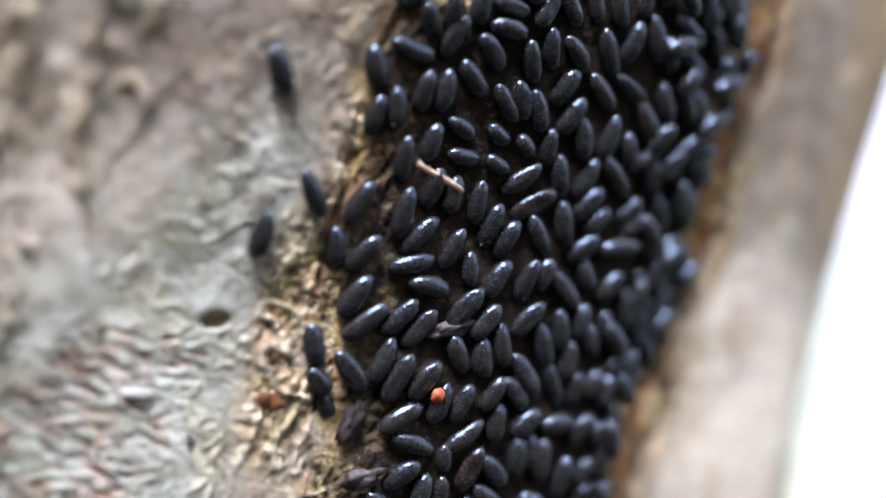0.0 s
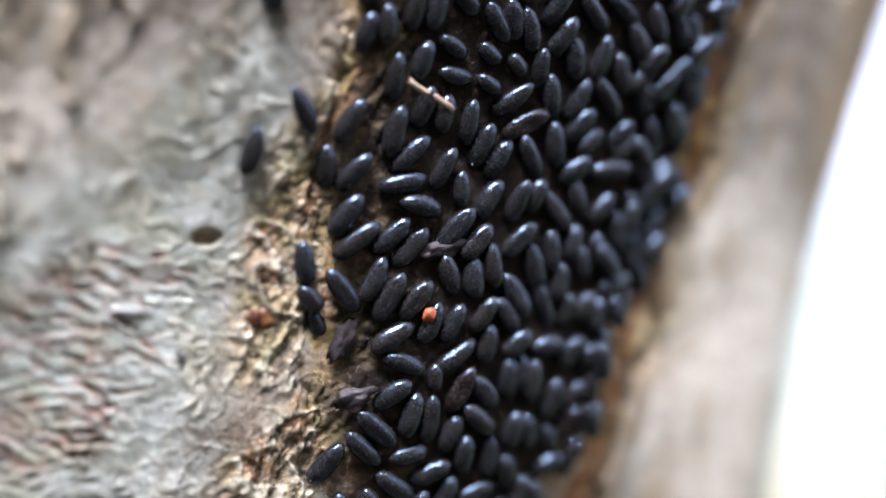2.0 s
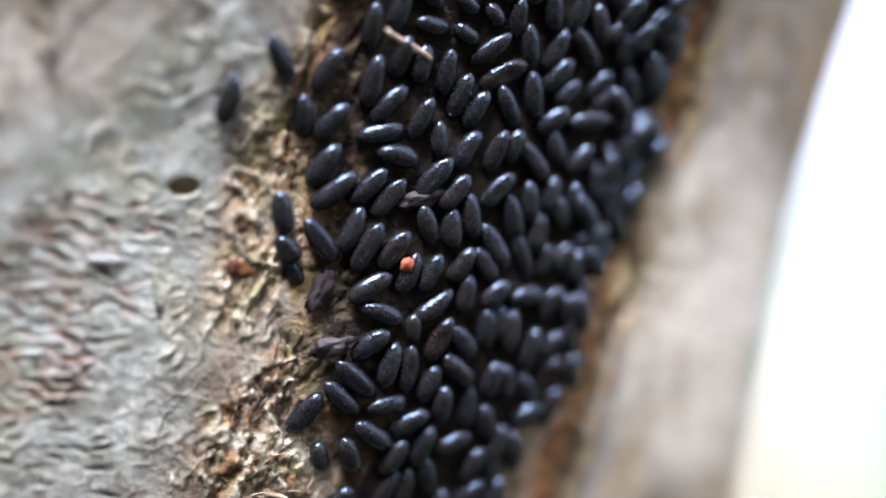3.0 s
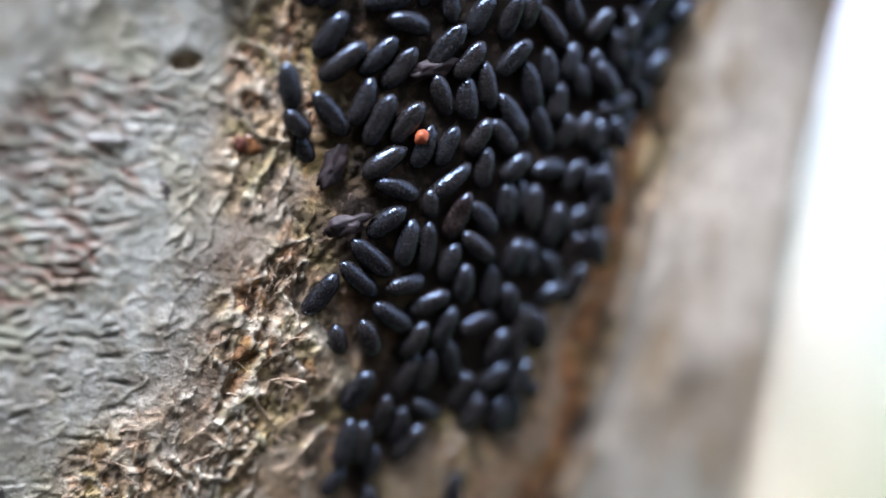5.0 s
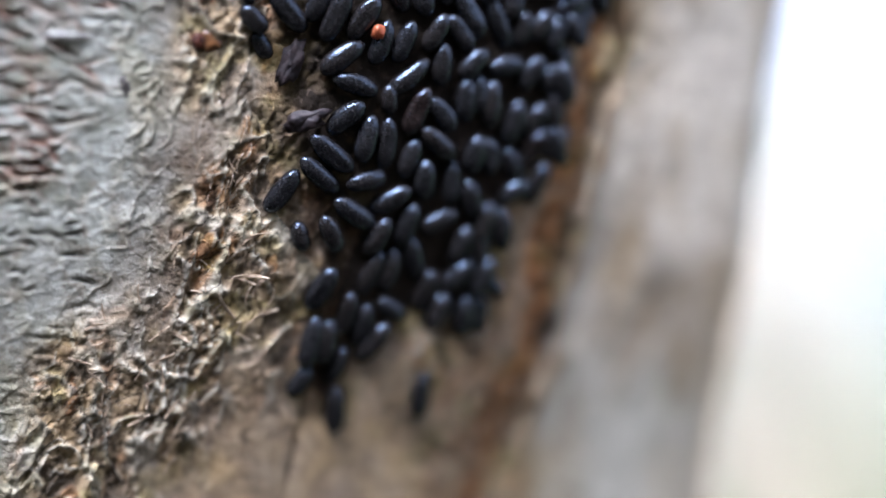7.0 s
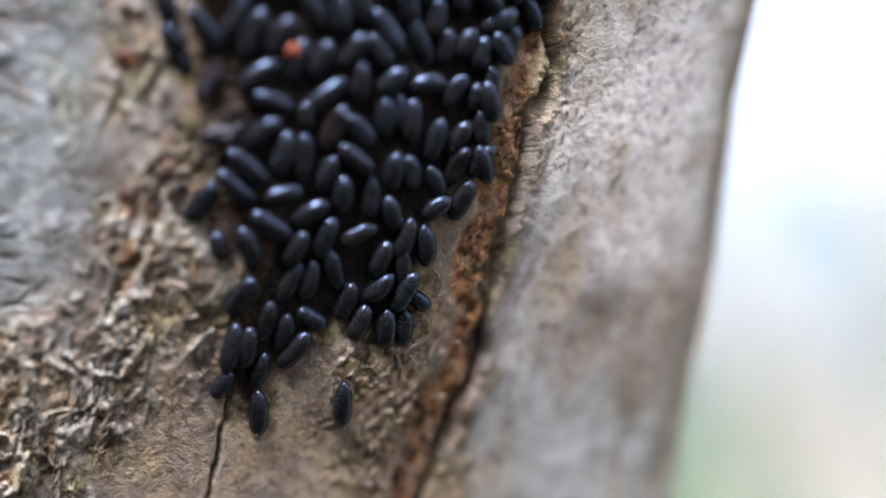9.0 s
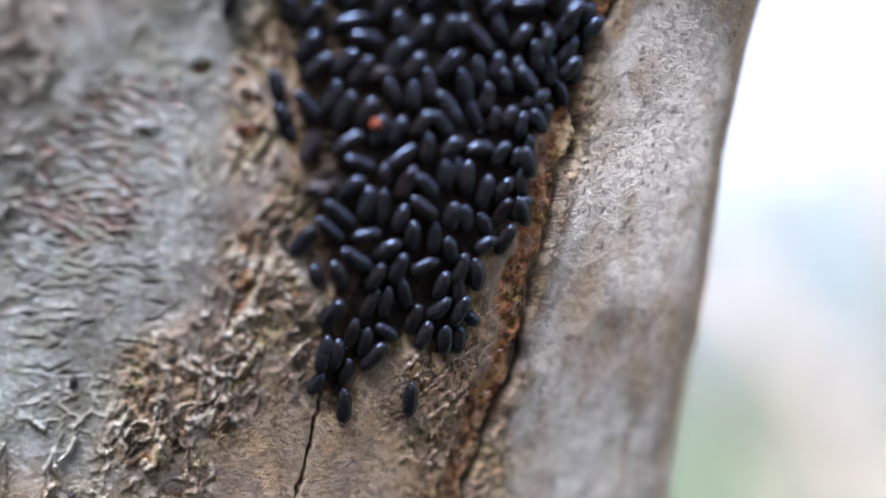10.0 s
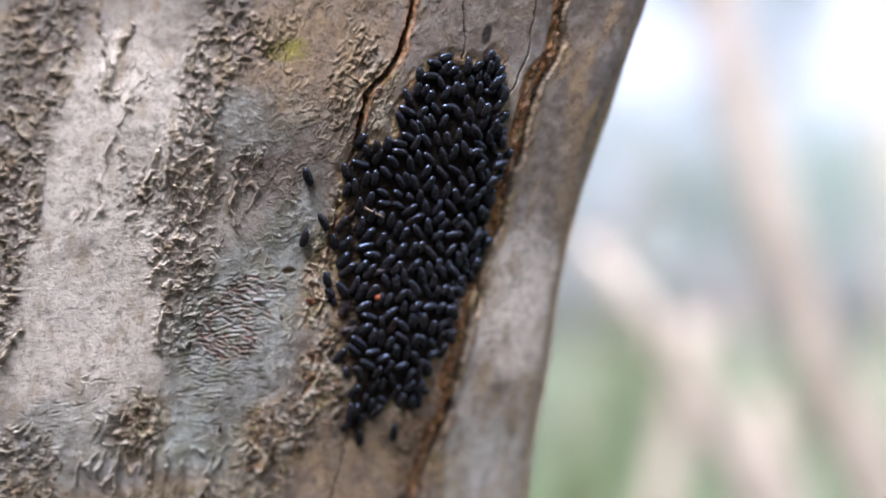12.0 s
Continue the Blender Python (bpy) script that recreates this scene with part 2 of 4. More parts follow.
def step(x, lo, hi):
    s = np.clip((x - lo) / (hi - lo), 0, 1)
    return s * s * (3 - 2 * s)


def off_line(u, v, line):
    """Distance from a line given by its (arc, height) corners."""
    best = np.full(u.shape, 1e9)
    for (a, b), (c, d) in zip(line, line[1:]):
        k = np.clip(((u - a) * (c - a) + (v - b) * (d - b)) / ((c - a) ** 2 + (d - b) ** 2), 0, 1)
        best = np.minimum(best, np.hypot(u - a - k * (c - a), v - b - k * (d - b)))
    return best


def blob(u, v, cu, cv, ru, rv, soft=0.35):
    """One inside an uneven oval, nought outside."""
    r = np.hypot((u - cu) / ru, (v - cv) / rv) + 0.25 * fbm(u / 2.5, v / 2.5, 3, cu)
    return step(r, 1 + soft, 1 - soft)


# where the eggs lie, as (arc, height) corners
PATCH = [(14.4, 12.9), (13.5, 10.2), (14.3, 8.2), (14.3, 5.2), (15.5, 1.9), (15.8, -0.9), (16.5, -3.8), (16.3, -5.3), (17.7, -6.7),
         (19.1, -8.2), (18.2, -9.4), (18.8, -11.7), (20.5, -12.8), (20.9, -10.5), (22.7, -9.3), (24.3, -9.8), (25.0, -8.3), (25.4, -5.3),
         (26.5, -3.8), (26.6, -0.9), (27.7, 1.3), (28.6, 4.0), (28.1, 6.4), (27.5, 8.1), (27.5, 10.7), (26.9, 13.4), (25.8, 16.6),
         (24.7, 19.3), (23.7, 20.0), (22.8, 19.1), (21.2, 19.4), (19.9, 19.5), (18.4, 18.9), (17.5, 17.6), (17.3, 16.2), (16.8, 14.9),
         (17.3, 13.0), (16.4, 12.5)]
CRACK_NEAR = [(15.2, 30), (15.2, 23.8), (15.4, 21.1), (15.2, 18.4), (14.1, 16.1), (14.0, 14.3), (13.8, 12.0), (13.7, 9.8), (14.0, 6.6),
              (14.7, 3.3), (15.1, 0.0), (15.9, -2.8), (15.6, -5.7), (15.2, -8.0)]
CRACK_FAR = [(28.0, 34), (28.7, 24.7), (29.4, 21.1), (28.9, 17.8), (28.8, 14.0), (28.9, 9.8), (29.0, 6.0), (28.4, 3.0), (27.8, -0.2),
             (27.5, -2.9), (27.2, -5.7), (27.3, -8.2), (27.7, -10.2), (27.0, -12.9), (26.4, -15.3), (25.6, -18.5), (24.5, -26)]
CRACK_THIN = [(19.3, -11.0), (19.1, -13.0), (19.0, -14.6), (18.9, -16.1), (18.6, -18.5), (18.4, -22)]


# raised ropes of corky bark
ROPES = [[(-9.7, 22.6), (-8.6, 20.4), (-7.7, 18.3), (-6.7, 15.0)], [(-6.8, 21.3), (-6.8, 18.5), (-7.0, 16.5)], [(-1.5, 12.5), (-2.0, 9.9), (-2.1, 8.4)], [(-1.0, 11.9), (-0.6, 8.6)],
         [(-0.3, 19.3), (0.4, 17.5), (0.3, 15.3), (2.2, 11.7), (2.8, 8.7), (2.9, 4.1)], [(4.5, 10.5), (5.7, 5.5)], [(-9.3, -3.1), (-10.0, -4.5), (-10.5, -5.9)], [(-10.2, 4.9), (-10.4, 8.1), (-12.3, 12.0), (-14.4, 14.7)],
         [(0.2, -13.5), (0.8, -17.6)], [(2.8, -13.5), (3.3, -16.5)], [(8.1, -16.1), (8.5, -17.7)], [(12.1, -16.1), (12.5, -14.1)], [(1.0, -8.1), (0.3, -9.5), (0.0, -10.8)], [(1.6, 0.9), (1.5, -1.9), (1.8, -4.8)]]
CRACK_TOP = [(21.3, 19.3), (20.9, 21.0), (19.9, 23.6), (19.5, 27.0)]
CRACK_SIDE = [(26.4, 17.0), (26.9, 20.0), (26.4, 23.0), (25.6, 27.0)]


def inside(u, v, corners):
    hit = np.zeros(u.shape, bool)
    for (a, b), (c, d) in zip(corners, corners[1:] + corners[:1]):
        hit ^= ((b > v) != (d > v)) & (u < (c - a) * (v - b) / (d - b + 1e-12) + a)
    return hit


def bark_fields(u, v):
    """Relief in millimetres and the cover of each bark colour, painted shade included."""
    wu, wv = u + 0.8 * fbm(u / 3, v / 3, 3, 3), v + 0.8 * fbm(u / 3, v / 3, 3, 8)
    relief = 0.22 * fbm(u / 5, v / 7, 3, 1) + 0.05 * fbm(u / 0.9, v / 1.1, 3, 2)
    near, far, thin = off_line(wu, wv, CRACK_NEAR), off_line(wu, wv, CRACK_FAR), np.minimum.reduce([off_line(u + 0.15 * fbm(u / .6, v / .6, 2, 5), v, line) for line in (CRACK_THIN, CRACK_TOP, CRACK_SIDE)])
    beyond = wu - np.interp(v, [b for a, b in CRACK_FAR[::-1]], [a for a, b in CRACK_FAR[::-1]])
    to_patch = off_line(u, v, PATCH + PATCH[:1])
    within = inside(u, v, PATCH)
    hollow = np.where(within, 1.0, step(to_patch, 0.9, 0.0))

    white = step(beyond, 0.4, 1.0) * blob(u, v, 32.0, -0.5, 3.6, 6.3, 0.12)
    # grey crusts of lichen
    crust = np.maximum.reduce([blob(u, v, 7.5, -3.5, 5.0, 7.0), blob(u, v, 8.0, -12.0, 5.0, 4.5), blob(u, v, 10.8, 4.0, 2.4, 5.5), blob(u, v, 10.6, -4.0, 3.0, 5.5),
                               0.9 * blob(u, v, 5.5, 14.0, 4.5, 2.5), 0.5 * blob(u, v, -4.0, -12.5, 5.0, 4.0),
                               0.5 * step(beyond, 0.6, 1.6) * blob(u, v, 31.5, -16.0, 5.0, 5.5)])
    # crumbling tan bark beside and under the eggs and along the cracks
    crumble = np.maximum.reduce([blob(u, v, 15.5, -5.5, 1.9, 5.0), blob(u, v, 12.8, -13.5, 3.0, 4.5), blob(u, v, 14.3, 2.5, 1.5, 5.0), blob(u, v, 16.5, -10.0, 2.4, 3.0),
                                 blob(u, v, 24.8, -11.5, 2.6, 4.0), step(far, 1.7, 0.5), blob(u, v, 26.5, -17.0, 2.5, 4.0), 0.7 * blob(u, v, 14.5, 13.5, 2.0, 6.0),
                                 0.9 * blob(u, v, 1.8, -11.5, 2.2, 2.6), 0.8 * blob(u, v, 8.0, -19.0, 7.0, 2.6), 0.6 * blob(u, v, -6.0, -17.5, 3.0, 3.0)])
    crumble = np.maximum(crumble, 0.9 * hollow * (0.6 + 0.4 * step(u + 0.2 * v, 20.0, 17.0)))
    crumble = crumble * (0.25 + 0.75 * step(fbm(u / 1.2, v / 1.6, 3, 39), -0.45, 0.0))
    tan = np.maximum.reduce([0.9 * crumble, 0.85 * blob(u, v, 20.5, -14.5, 5.0, 6.5), 0.8 * blob(u, v, 7.0, -19.5, 9.0, 3.5), 0.55 * blob(u, v, 9.0, 20.5, 6.0, 6.0),
                             0.8 * step(np.abs(u - 36.4 + 0.25 * (v - 2)), 1.3, 0.3) * step(np.abs(v - 8), 17, 9), 0.7 * blob(u, v, 34.0, -9.5, 1.3, 3.0), hollow,
                             (0.5 + 0.4 * step(v, -2.0, 5.0)) * step(beyond, 0.5, 1.0) * (1 - white) * step(fbm(u / 0.9, v / 5.0, 4, 23), -0.05, 0.3) * step(fbm(u / 4, v / 5, 2, 24), -0.6, 0.0),
                             0.8 * step(beyond, 0.5, 1.0) * step(np.abs(u - 36.2 - 0.8 * fbm(u / 2, v / 4, 2, 25)), 1.4, 0.4), 0.6 * blob(u, v, 30.4, -7.5, 1.0, 3.0), 0.5 * blob(u, v, 31.2, 2.8, 0.7, 1.0)])
    tan = tan * (0.8 + 0.4 * fbm(u / 1.4, v / 2.2, 3, 21))
    clumps = step(fbm(u / 0.8, v / 1.2, 3, 31), -0.05, 0.35)
    strip = step(np.abs(beyond + 0.45 + 0.3 * fbm(u / 1.2, v / 2.5, 2, 46)), 1.15, 0.60) * step(fbm(u / .6, v / 3.0, 3, 44), -0.75, -0.1)
    rust = np.maximum.reduce([0.8 * step(near, 0.8, 0.15) * clumps, 0.95 * step(near, 0.75, 0.25) * step(v, 12.5, 14.5), strip, 0.8 * blob(u, v, 14.8, -5.2, 0.5, 0.8), 0.5 * crumble * step(fbm(u / 0.9, v / 1.1, 2, 33), 0.3, 0.6), 0.38 * blob(u, v, 25.3, -8.0, 2.3, 5.0) * step(fbm(u / 1.5, v / 1.8, 2, 34), -0.6, 0.2)])
    rust = np.where(within, 0.3 * rust + 0.1 + 0.45 * step(fbm(u / 0.7, v / 0.8, 3, 36), 0.0, 0.35), rust)
    moss = 0.9 * blob(u, v, 6.5, 19.5, 1.6, 0.9) + 0.4 * np.maximum(crumble, hollow) * step(fbm(u / .9, v / .9, 3, 61), -0.05, 0.45)

    pale = np.clip(1.0 * np.maximum(blob(u, v, -5.0, 8.0, 7.0, 15.0), blob(u, v, -5.0, -5.0, 6.0, 6.0)) + 0.6 * blob(u, v, 3.5, 6.0, 4.0, 3.0) + 0.5 * step(beyond, 0.8, 2.0) * step(v, 10.0, 3.0) + white + 0.7 * blob(u, v, -1.0, -4.0, 4.0, 8.0) + 0.5 * step(beyond, 0.6, 1.4) * blob(u, v, 31.5, -15.0, 6.0, 6.5), 0, 1)
    # middle darkened beyond its own brown-grey, standing in for weaker front light
    wear_and_shade = np.maximum.reduce([0.6 * step(beyond, 0.4, 1.0) * step(v + 2.0 * fbm(u / 3, v / 5, 2, 28), 3.0, 7.0), 0.9 * blob(u, v, 10.5, 18.0, 8.5, 6.5, 0.6), 0.4 * blob(u, v, 9.5, 7.0, 6.0, 8.0, 0.5), 0.2 * blob(u, v, 3.0, 8.0, 4.0, 16.0, 0.5), 0.85 * blob(u, v, 9.5, 9.5, 2.0, 3.5), 0.9 * blob(u, v, 9.0, 15.5, 6.0, 8.5), 0.8 * blob(u, v, 7.8, 15.8, 1.6, 2.6), 0.95 * blob(u, v, 12.8, 13.0, 3.0, 6.0), 0.95 * blob(u, v, 11.0, 21.0, 6.5, 5.0), 0.9 * blob(u, v, 21.0, 24.0, 8.0, 5.5),
                              (0.4 + 0.3 * step(v, -2.0, 5.0)) * step(beyond, 0.5, 1.2) * (1 - white) * step(fbm(u / 0.7, v / 3.5, 4, 27), 0.2, 0.45), 0.5 * blob(u, v, 32.0, -8.8, 1.0, 2.2), 0.7 * blob(u, v, 33.0, 7.0, 0.6, 3.0), 0.8 * blob(u, v, 36.5, -3.0, 1.2, 5.0), 0.6 * blob(u, v, 2.0, 22.0, 7.0, 3.5), 0.8 * blob(u, v, 15.0, -14.0, 5.0, 6.0), 0.9 * blob(u, v, 13.8, -9.0, 2.6, 6.0), 0.7 * blob(u, v, 10.5, -10.5, 4.0, 4.5), 0.6 * blob(u, v, 12.8, -2.0, 1.3, 5.0), 0.4 * blob(u, v, 11.8, -5.5, 2.5, 8.0), 0.6 * blob(u, v, 12.8, 4.0, 1.5, 6.0), 0.8 * blob(u, v, 23.5, -15.0, 5.0, 5.0), 0.7 * blob(u, v, 14.0, -20.0, 12.0, 4.0)])
    # grains and shreds standing up in the crumbling bark
    wob, wib = 0.5 * fbm(u / 0.7, v / 0.7, 3, 73), 0.5 * fbm(u / 0.7, v / 0.7, 3, 74)
    mid, seam, chip = cells((wu + wob) / 0.42, (wv + wib) / 0.8, 1)
    mid2, seam2, chip2 = cells((u + wob) / 0.2, (v + wib) / 0.36, 2)
    flakes = 0.13 * (chip - 0.4) * step(seam, 0.0, 0.2) + 0.11 * (chip2 - 0.5) * step(seam2, 0.0, 0.25) + 0.10 * fbm(u / 0.2, v / 0.25, 2, 72)
    relief = relief + crumble * flakes + 0.10 * rust * clumps
    rust = np.maximum(rust, 0.8 * crumble * step(chip, 0.94, 0.97) * (1 - within))
    # fine worm-like shreds of outer bark, in bands up the stem and in knots
    band = np.maximum.reduce([step(np.abs(u - 1.2 - 1.2 * fbm(u / 9, v / 9, 2, 86)), 3.0, 1.2) * step(v, -1, 2), step(np.abs(u + 13.5), 4.0, 2.2),
                              blob(u, v, -2.3, 8.5, 1.9, 1.8), blob(u, v, 2.4, 8.0, 2.0, 1.6), blob(u, v, 0.3, 14.2, 1.7, 1.8), blob(u, v, 5.4, 11.0, 1.1, 1.4), blob(u, v, 0.5, -11.5, 2.4, 2.2),
                              blob(u, v, 12.5, 17.5, 2.2, 4.0), blob(u, v, 2.5, 20.0, 3.5, 2.5), 0.9 * blob(u, v, 3.5, -1.0, 2.2, 4.5), 0.8 * blob(u, v, -8.0, -15.0, 3.0, 4.0)])
    worms = np.abs(fbm(wu / 0.75 + 0.5 * fbm(u / .4, v / .4, 2, 88), wv / 1.15, 3, 81))
    strands = np.abs(fbm(wu / 2.6 + 0.2 * fbm(u / .6, v / .6, 2, 87), wv / 11.0, 3, 85))
    knot = np.clip(band, 0, 1)
    worm = np.maximum(step(worms, 0.15, 0.02) * knot * (0.6 + 0.4 * step(fbm(u / 1.5, v / 1.5, 2, 82), -0.2, 0.3)), 0.6 * step(strands, 0.018, 0.004) * step(u, 12.0, 9.0) * step(fbm(u / 5, v / 7, 2, 89), 0.0, 0.3) * (1 - crust))
    ropes = np.abs(fbm(u / 1.7 + 0.25 * fbm(u / .8, v / .8, 2, 66), v / 10.0, 3, 67))
    worm = np.maximum(worm, 0.7 * step(ropes, 0.045, 0.01) * step(v + 1.5 * fbm(u / 2, v / 2, 2, 68), -11.5, -14.5) * step(u, 14, 9))
    cord, near_ropes = np.full(u.shape, 9.0), u < 13.5
    if near_ropes.any():
        ru, rv = u[near_ropes], v[near_ropes]
        ru, rv = ru + 0.5 * fbm(ru / 1.0, rv / 1.4, 4, 121), rv + 0.4 * fbm(ru / 0.9, rv / 1.1, 3, 122)
        cord[near_ropes] = np.minimum.reduce([off_line(ru, rv, line) for line in ROPES])
    frayed = step(fbm(u / 0.7, v / 1.0, 3, 123), -0.5, 0.1)
    relief = relief + 0.16 * step(cord, 0.17, 0.03) * frayed
    worm = np.maximum(worm, 0.9 * step(cord, 0.16, 0.06) * frayed)
    # dark edging painted beside the ropes as their shadow
    wear_and_shade = np.maximum(wear_and_shade, 0.7 * step(np.abs(cord - 0.24), 0.16, 0.03) * frayed)
    worm = worm * (1 - hollow) * step(u, 17, 14)
    grit, seam4, chip4 = cells((u + 0.4 * wob) / 0.34, (v + 0.4 * wib) / 0.46, 4)
    relief = relief + 0.13 * knot * step(u, 14, 12) * (chip4 - 0.3) * step(seam4, 0.0, 0.35)
    # shade painted between the grains of the knots
    wear_and_shade = np.maximum(wear_and_shade, 0.85 * knot * step(u, 14, 12) * step(seam4 + 0.4 * fbm(u / 0.6, v / 0.8, 2, 84), 0.55, 0.10))
    worm = worm * (0.6 + 0.4 * step(fbm(u / 0.28, v / 0.34, 3, 83), -0.5, 0.3))
    relief = relief + 0.36 * worm + 0.08 * knot * fbm(u / 0.35, v / 0.4, 3, 90) * step(u, 14, 12)
    # low leaf-shaped swellings of lichen
    lean = radians(-14)
    x, y = (wu - 7.6) * math.cos(lean) + (wv + 2.6) * math.sin(lean), (wv + 2.6) * math.cos(lean) - (wu - 7.6) * math.sin(lean)
    fan = blob(u, v, 7.6, -2.6, 3.4, 4.0, 0.45)
    heart, seam3, grain = cells(x / 0.85 + 0.3 * fbm(u, v, 2, 93), (y + 0.05 * x * x) / 0.34 + 0.3 * fbm(u / .5, v / .4, 2, 92), 3)
    relief = relief + fan * (0.035 * step(seam3, 0.0, 0.6) * (0.3 + grain) + 0.04 * fbm(u / 0.3, v / 0.2, 3, 98))
    gap = fan * 0.55 * step(seam3 + 0.3 * fbm(u / 0.5, v / 0.25, 2, 96), 0.40, 0.0) * step(fbm(u / 1.6, v / 1.0, 3, 97), -0.2, 0.3)
    scales = np.abs(fbm(wu / 0.8, wv / 0.6, 3, 91))
    relief = relief + 0.05 * step(scales, 0.09, 0.01) * crust * (1 - fan) * step(v, 4, 0) * step(u, 16, 13) * step(fbm(u / 2, v / 2, 2, 95), 0.0, 0.4)
    # thin pale fibres that branch over the crumbling bark and its edge
    edge_zone = np.maximum.reduce([blob(u, v, 12.7, -5.0, 0.9, 5.0), blob(u, v, 14.0, -10.0, 3.0, 2.6), 0.9 * crumble * step(u, 26, 22), 0.8 * blob(u, v, 4.2, -7.0, 1.0, 5.0), 0.8 * blob(u, v, 12.6, 3.0, 0.7, 4.0), blob(u, v, 24.5, -11.0, 2.0, 3.5)])
    lines = np.minimum(np.abs(fbm(u / 0.8 + 0.4 * fbm(u, v, 2, 51), v / 3.2, 3, 52)), np.abs(fbm(u / 1.5 - v / 2.5, v / 2.5 + 0.4 * fbm(u, v, 2, 53), 3, 54)) + 0.015)
    fibre = step(lines, 0.045, 0.010) * np.clip(edge_zone, 0, 1) * step(fbm(u / 1.4, v / 1.4, 2, 55), -0.35, 0.15) * (1 - within)
    relief = relief + 0.11 * fibre
    fibre, worm = np.maximum(fibre, 0.8 * worm * crust), worm * (1 - 0.8 * crust)
    # a fine mesh of threads over the darkened middle of the stem, coarser on the lichen, and swirling strands in the
    # crumbling bark
    net = np.abs(fbm(wu / 0.42 + 0.6 * fbm(u / .5, v / .5, 2, 101), wv / 0.62, 3, 102))
    middle = np.clip(np.maximum.reduce([blob(u, v, 10.5, 14.0, 7.0, 9.0), blob(u, v, 10.0, 22.0, 9.0, 6.0), 0.7 * blob(u, v, 20.0, 24.0, 8.0, 5.0), 0.3 * blob(u, v, -4.0, 14.0, 6.0, 12.0), 0.8 * blob(u, v, 12.8, 4.5, 2.0, 6.0)]), 0, 1) * (1 - hollow) * step(beyond, 0.0, -1.0)
    middle = middle * (0.35 + 0.65 * step(fbm(u / 1.6, v / 2.0, 3, 103), -0.3, 0.25))
    threads = step(net, 0.13, 0.03)
    relief = relief + 0.085 * threads * middle
    worm = np.maximum(worm, 0.42 * threads * middle)
    wear_and_shade = np.maximum(wear_and_shade, 0.8 * middle * step(net, 0.10, 0.34))
    scabs = np.abs(fbm(wu / 0.85 + 0.7 * fbm(u / .8, v / .8, 2, 104), wv / 0.7, 3, 105))
    scurf = crust * (1 - 0.6 * fan) * step(u, 16, 13) * (0.3 + 0.7 * step(fbm(u / 1.8, v / 1.8, 2, 106), -0.3, 0.2))
    relief = relief + 0.06 * step(scabs, 0.16, 0.03) * scurf
    fibre = np.maximum(fibre, 0.55 * step(scabs, 0.12, 0.02) * scurf)
    wear_and_shade = np.maximum(wear_and_shade, 0.5 * scurf * step(scabs, 0.22, 0.5))
    bend, sway = 1.3 * fbm(u / 1.7, v / 1.7, 2, 111), 1.3 * fbm(u / 1.7, v / 1.7, 2, 112)
    swirl = np.abs(fbm(wu / 1.05 + bend, wv / 1.5 + sway, 2, 113))
    loose = crumble * step(u, 20.0, 17.5) * (1 - within)
    relief = relief + 0.14 * step(swirl, 0.20, 0.03) * loose
    fibre = np.maximum(fibre, 0.75 * step(swirl, 0.15, 0.03) * loose)
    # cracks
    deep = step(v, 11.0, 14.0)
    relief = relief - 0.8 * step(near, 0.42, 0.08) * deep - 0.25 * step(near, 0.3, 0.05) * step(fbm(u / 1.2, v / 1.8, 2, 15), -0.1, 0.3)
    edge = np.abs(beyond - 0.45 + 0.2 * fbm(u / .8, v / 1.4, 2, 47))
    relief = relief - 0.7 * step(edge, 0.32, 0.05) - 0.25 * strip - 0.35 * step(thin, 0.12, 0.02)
    # dark in cracks, seams and pits and between loose strands
    shade_and_marks = np.maximum.reduce([0.85 * step(near, 0.30, 0.05) * deep, 0.85 * step(edge, 0.26, 0.04) * step(fbm(u, v / 3, 2, 16), -0.5, 0.1), 0.75 * step(thin, 0.10, 0.02) * step(fbm(u / 0.5, v / 0.9, 2, 19), -0.6, 0.0),
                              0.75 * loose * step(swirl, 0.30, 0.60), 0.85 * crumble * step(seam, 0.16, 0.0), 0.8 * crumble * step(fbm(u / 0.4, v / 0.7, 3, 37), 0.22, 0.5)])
    shade_and_marks = np.maximum.reduce([shade_and_marks, 0.9 * blob(u, v, 27.9, -9.8, 0.45, 1.1), 0.9 * blob(u, v, 22.6, 21.4, 0.4, 0.8)])
    # a small pit, and a hollow where the eggs are laid
    pit = step(np.hypot((u - 11.4) / 0.66, (v - 1.9) / 0.36), 1.0, 0.3)
    relief = relief - 0.45 * pit - 0.25 * hollow
    tan = np.clip(np.maximum(tan, 0.9 * pit), 0, 1)
    shade_and_marks = np.maximum(shade_and_marks, 0.4 * pit)
    # near-black painted between the eggs for the deep shade there
    shade_and_marks = np.clip(np.maximum(shade_and_marks, np.where(within, 0.82 + 0.16 * np.maximum(step(fbm(u / 0.5, v / 0.6, 3, 18), 0.3, -0.1), step(u + 0.25 * v, 17.5, 20.0)), 0.0) * step(to_patch, 0.0, 0.6) * step(u + 0.25 * v + 0.5 * fbm(u, v, 2, 17), 14.6, 17.0)), 0, 1)
    return relief, dict(crust=crust, tan=tan, rust=rust, moss=moss, shade_and_marks=shade_and_marks, pale=pale, wear_and_shade=wear_and_shade, worm=worm * (0.5 + 0.5 * step(fbm(u / 2, v / 2, 2, 99), -0.3, 0.3)), gap=gap, fibre=fibre)


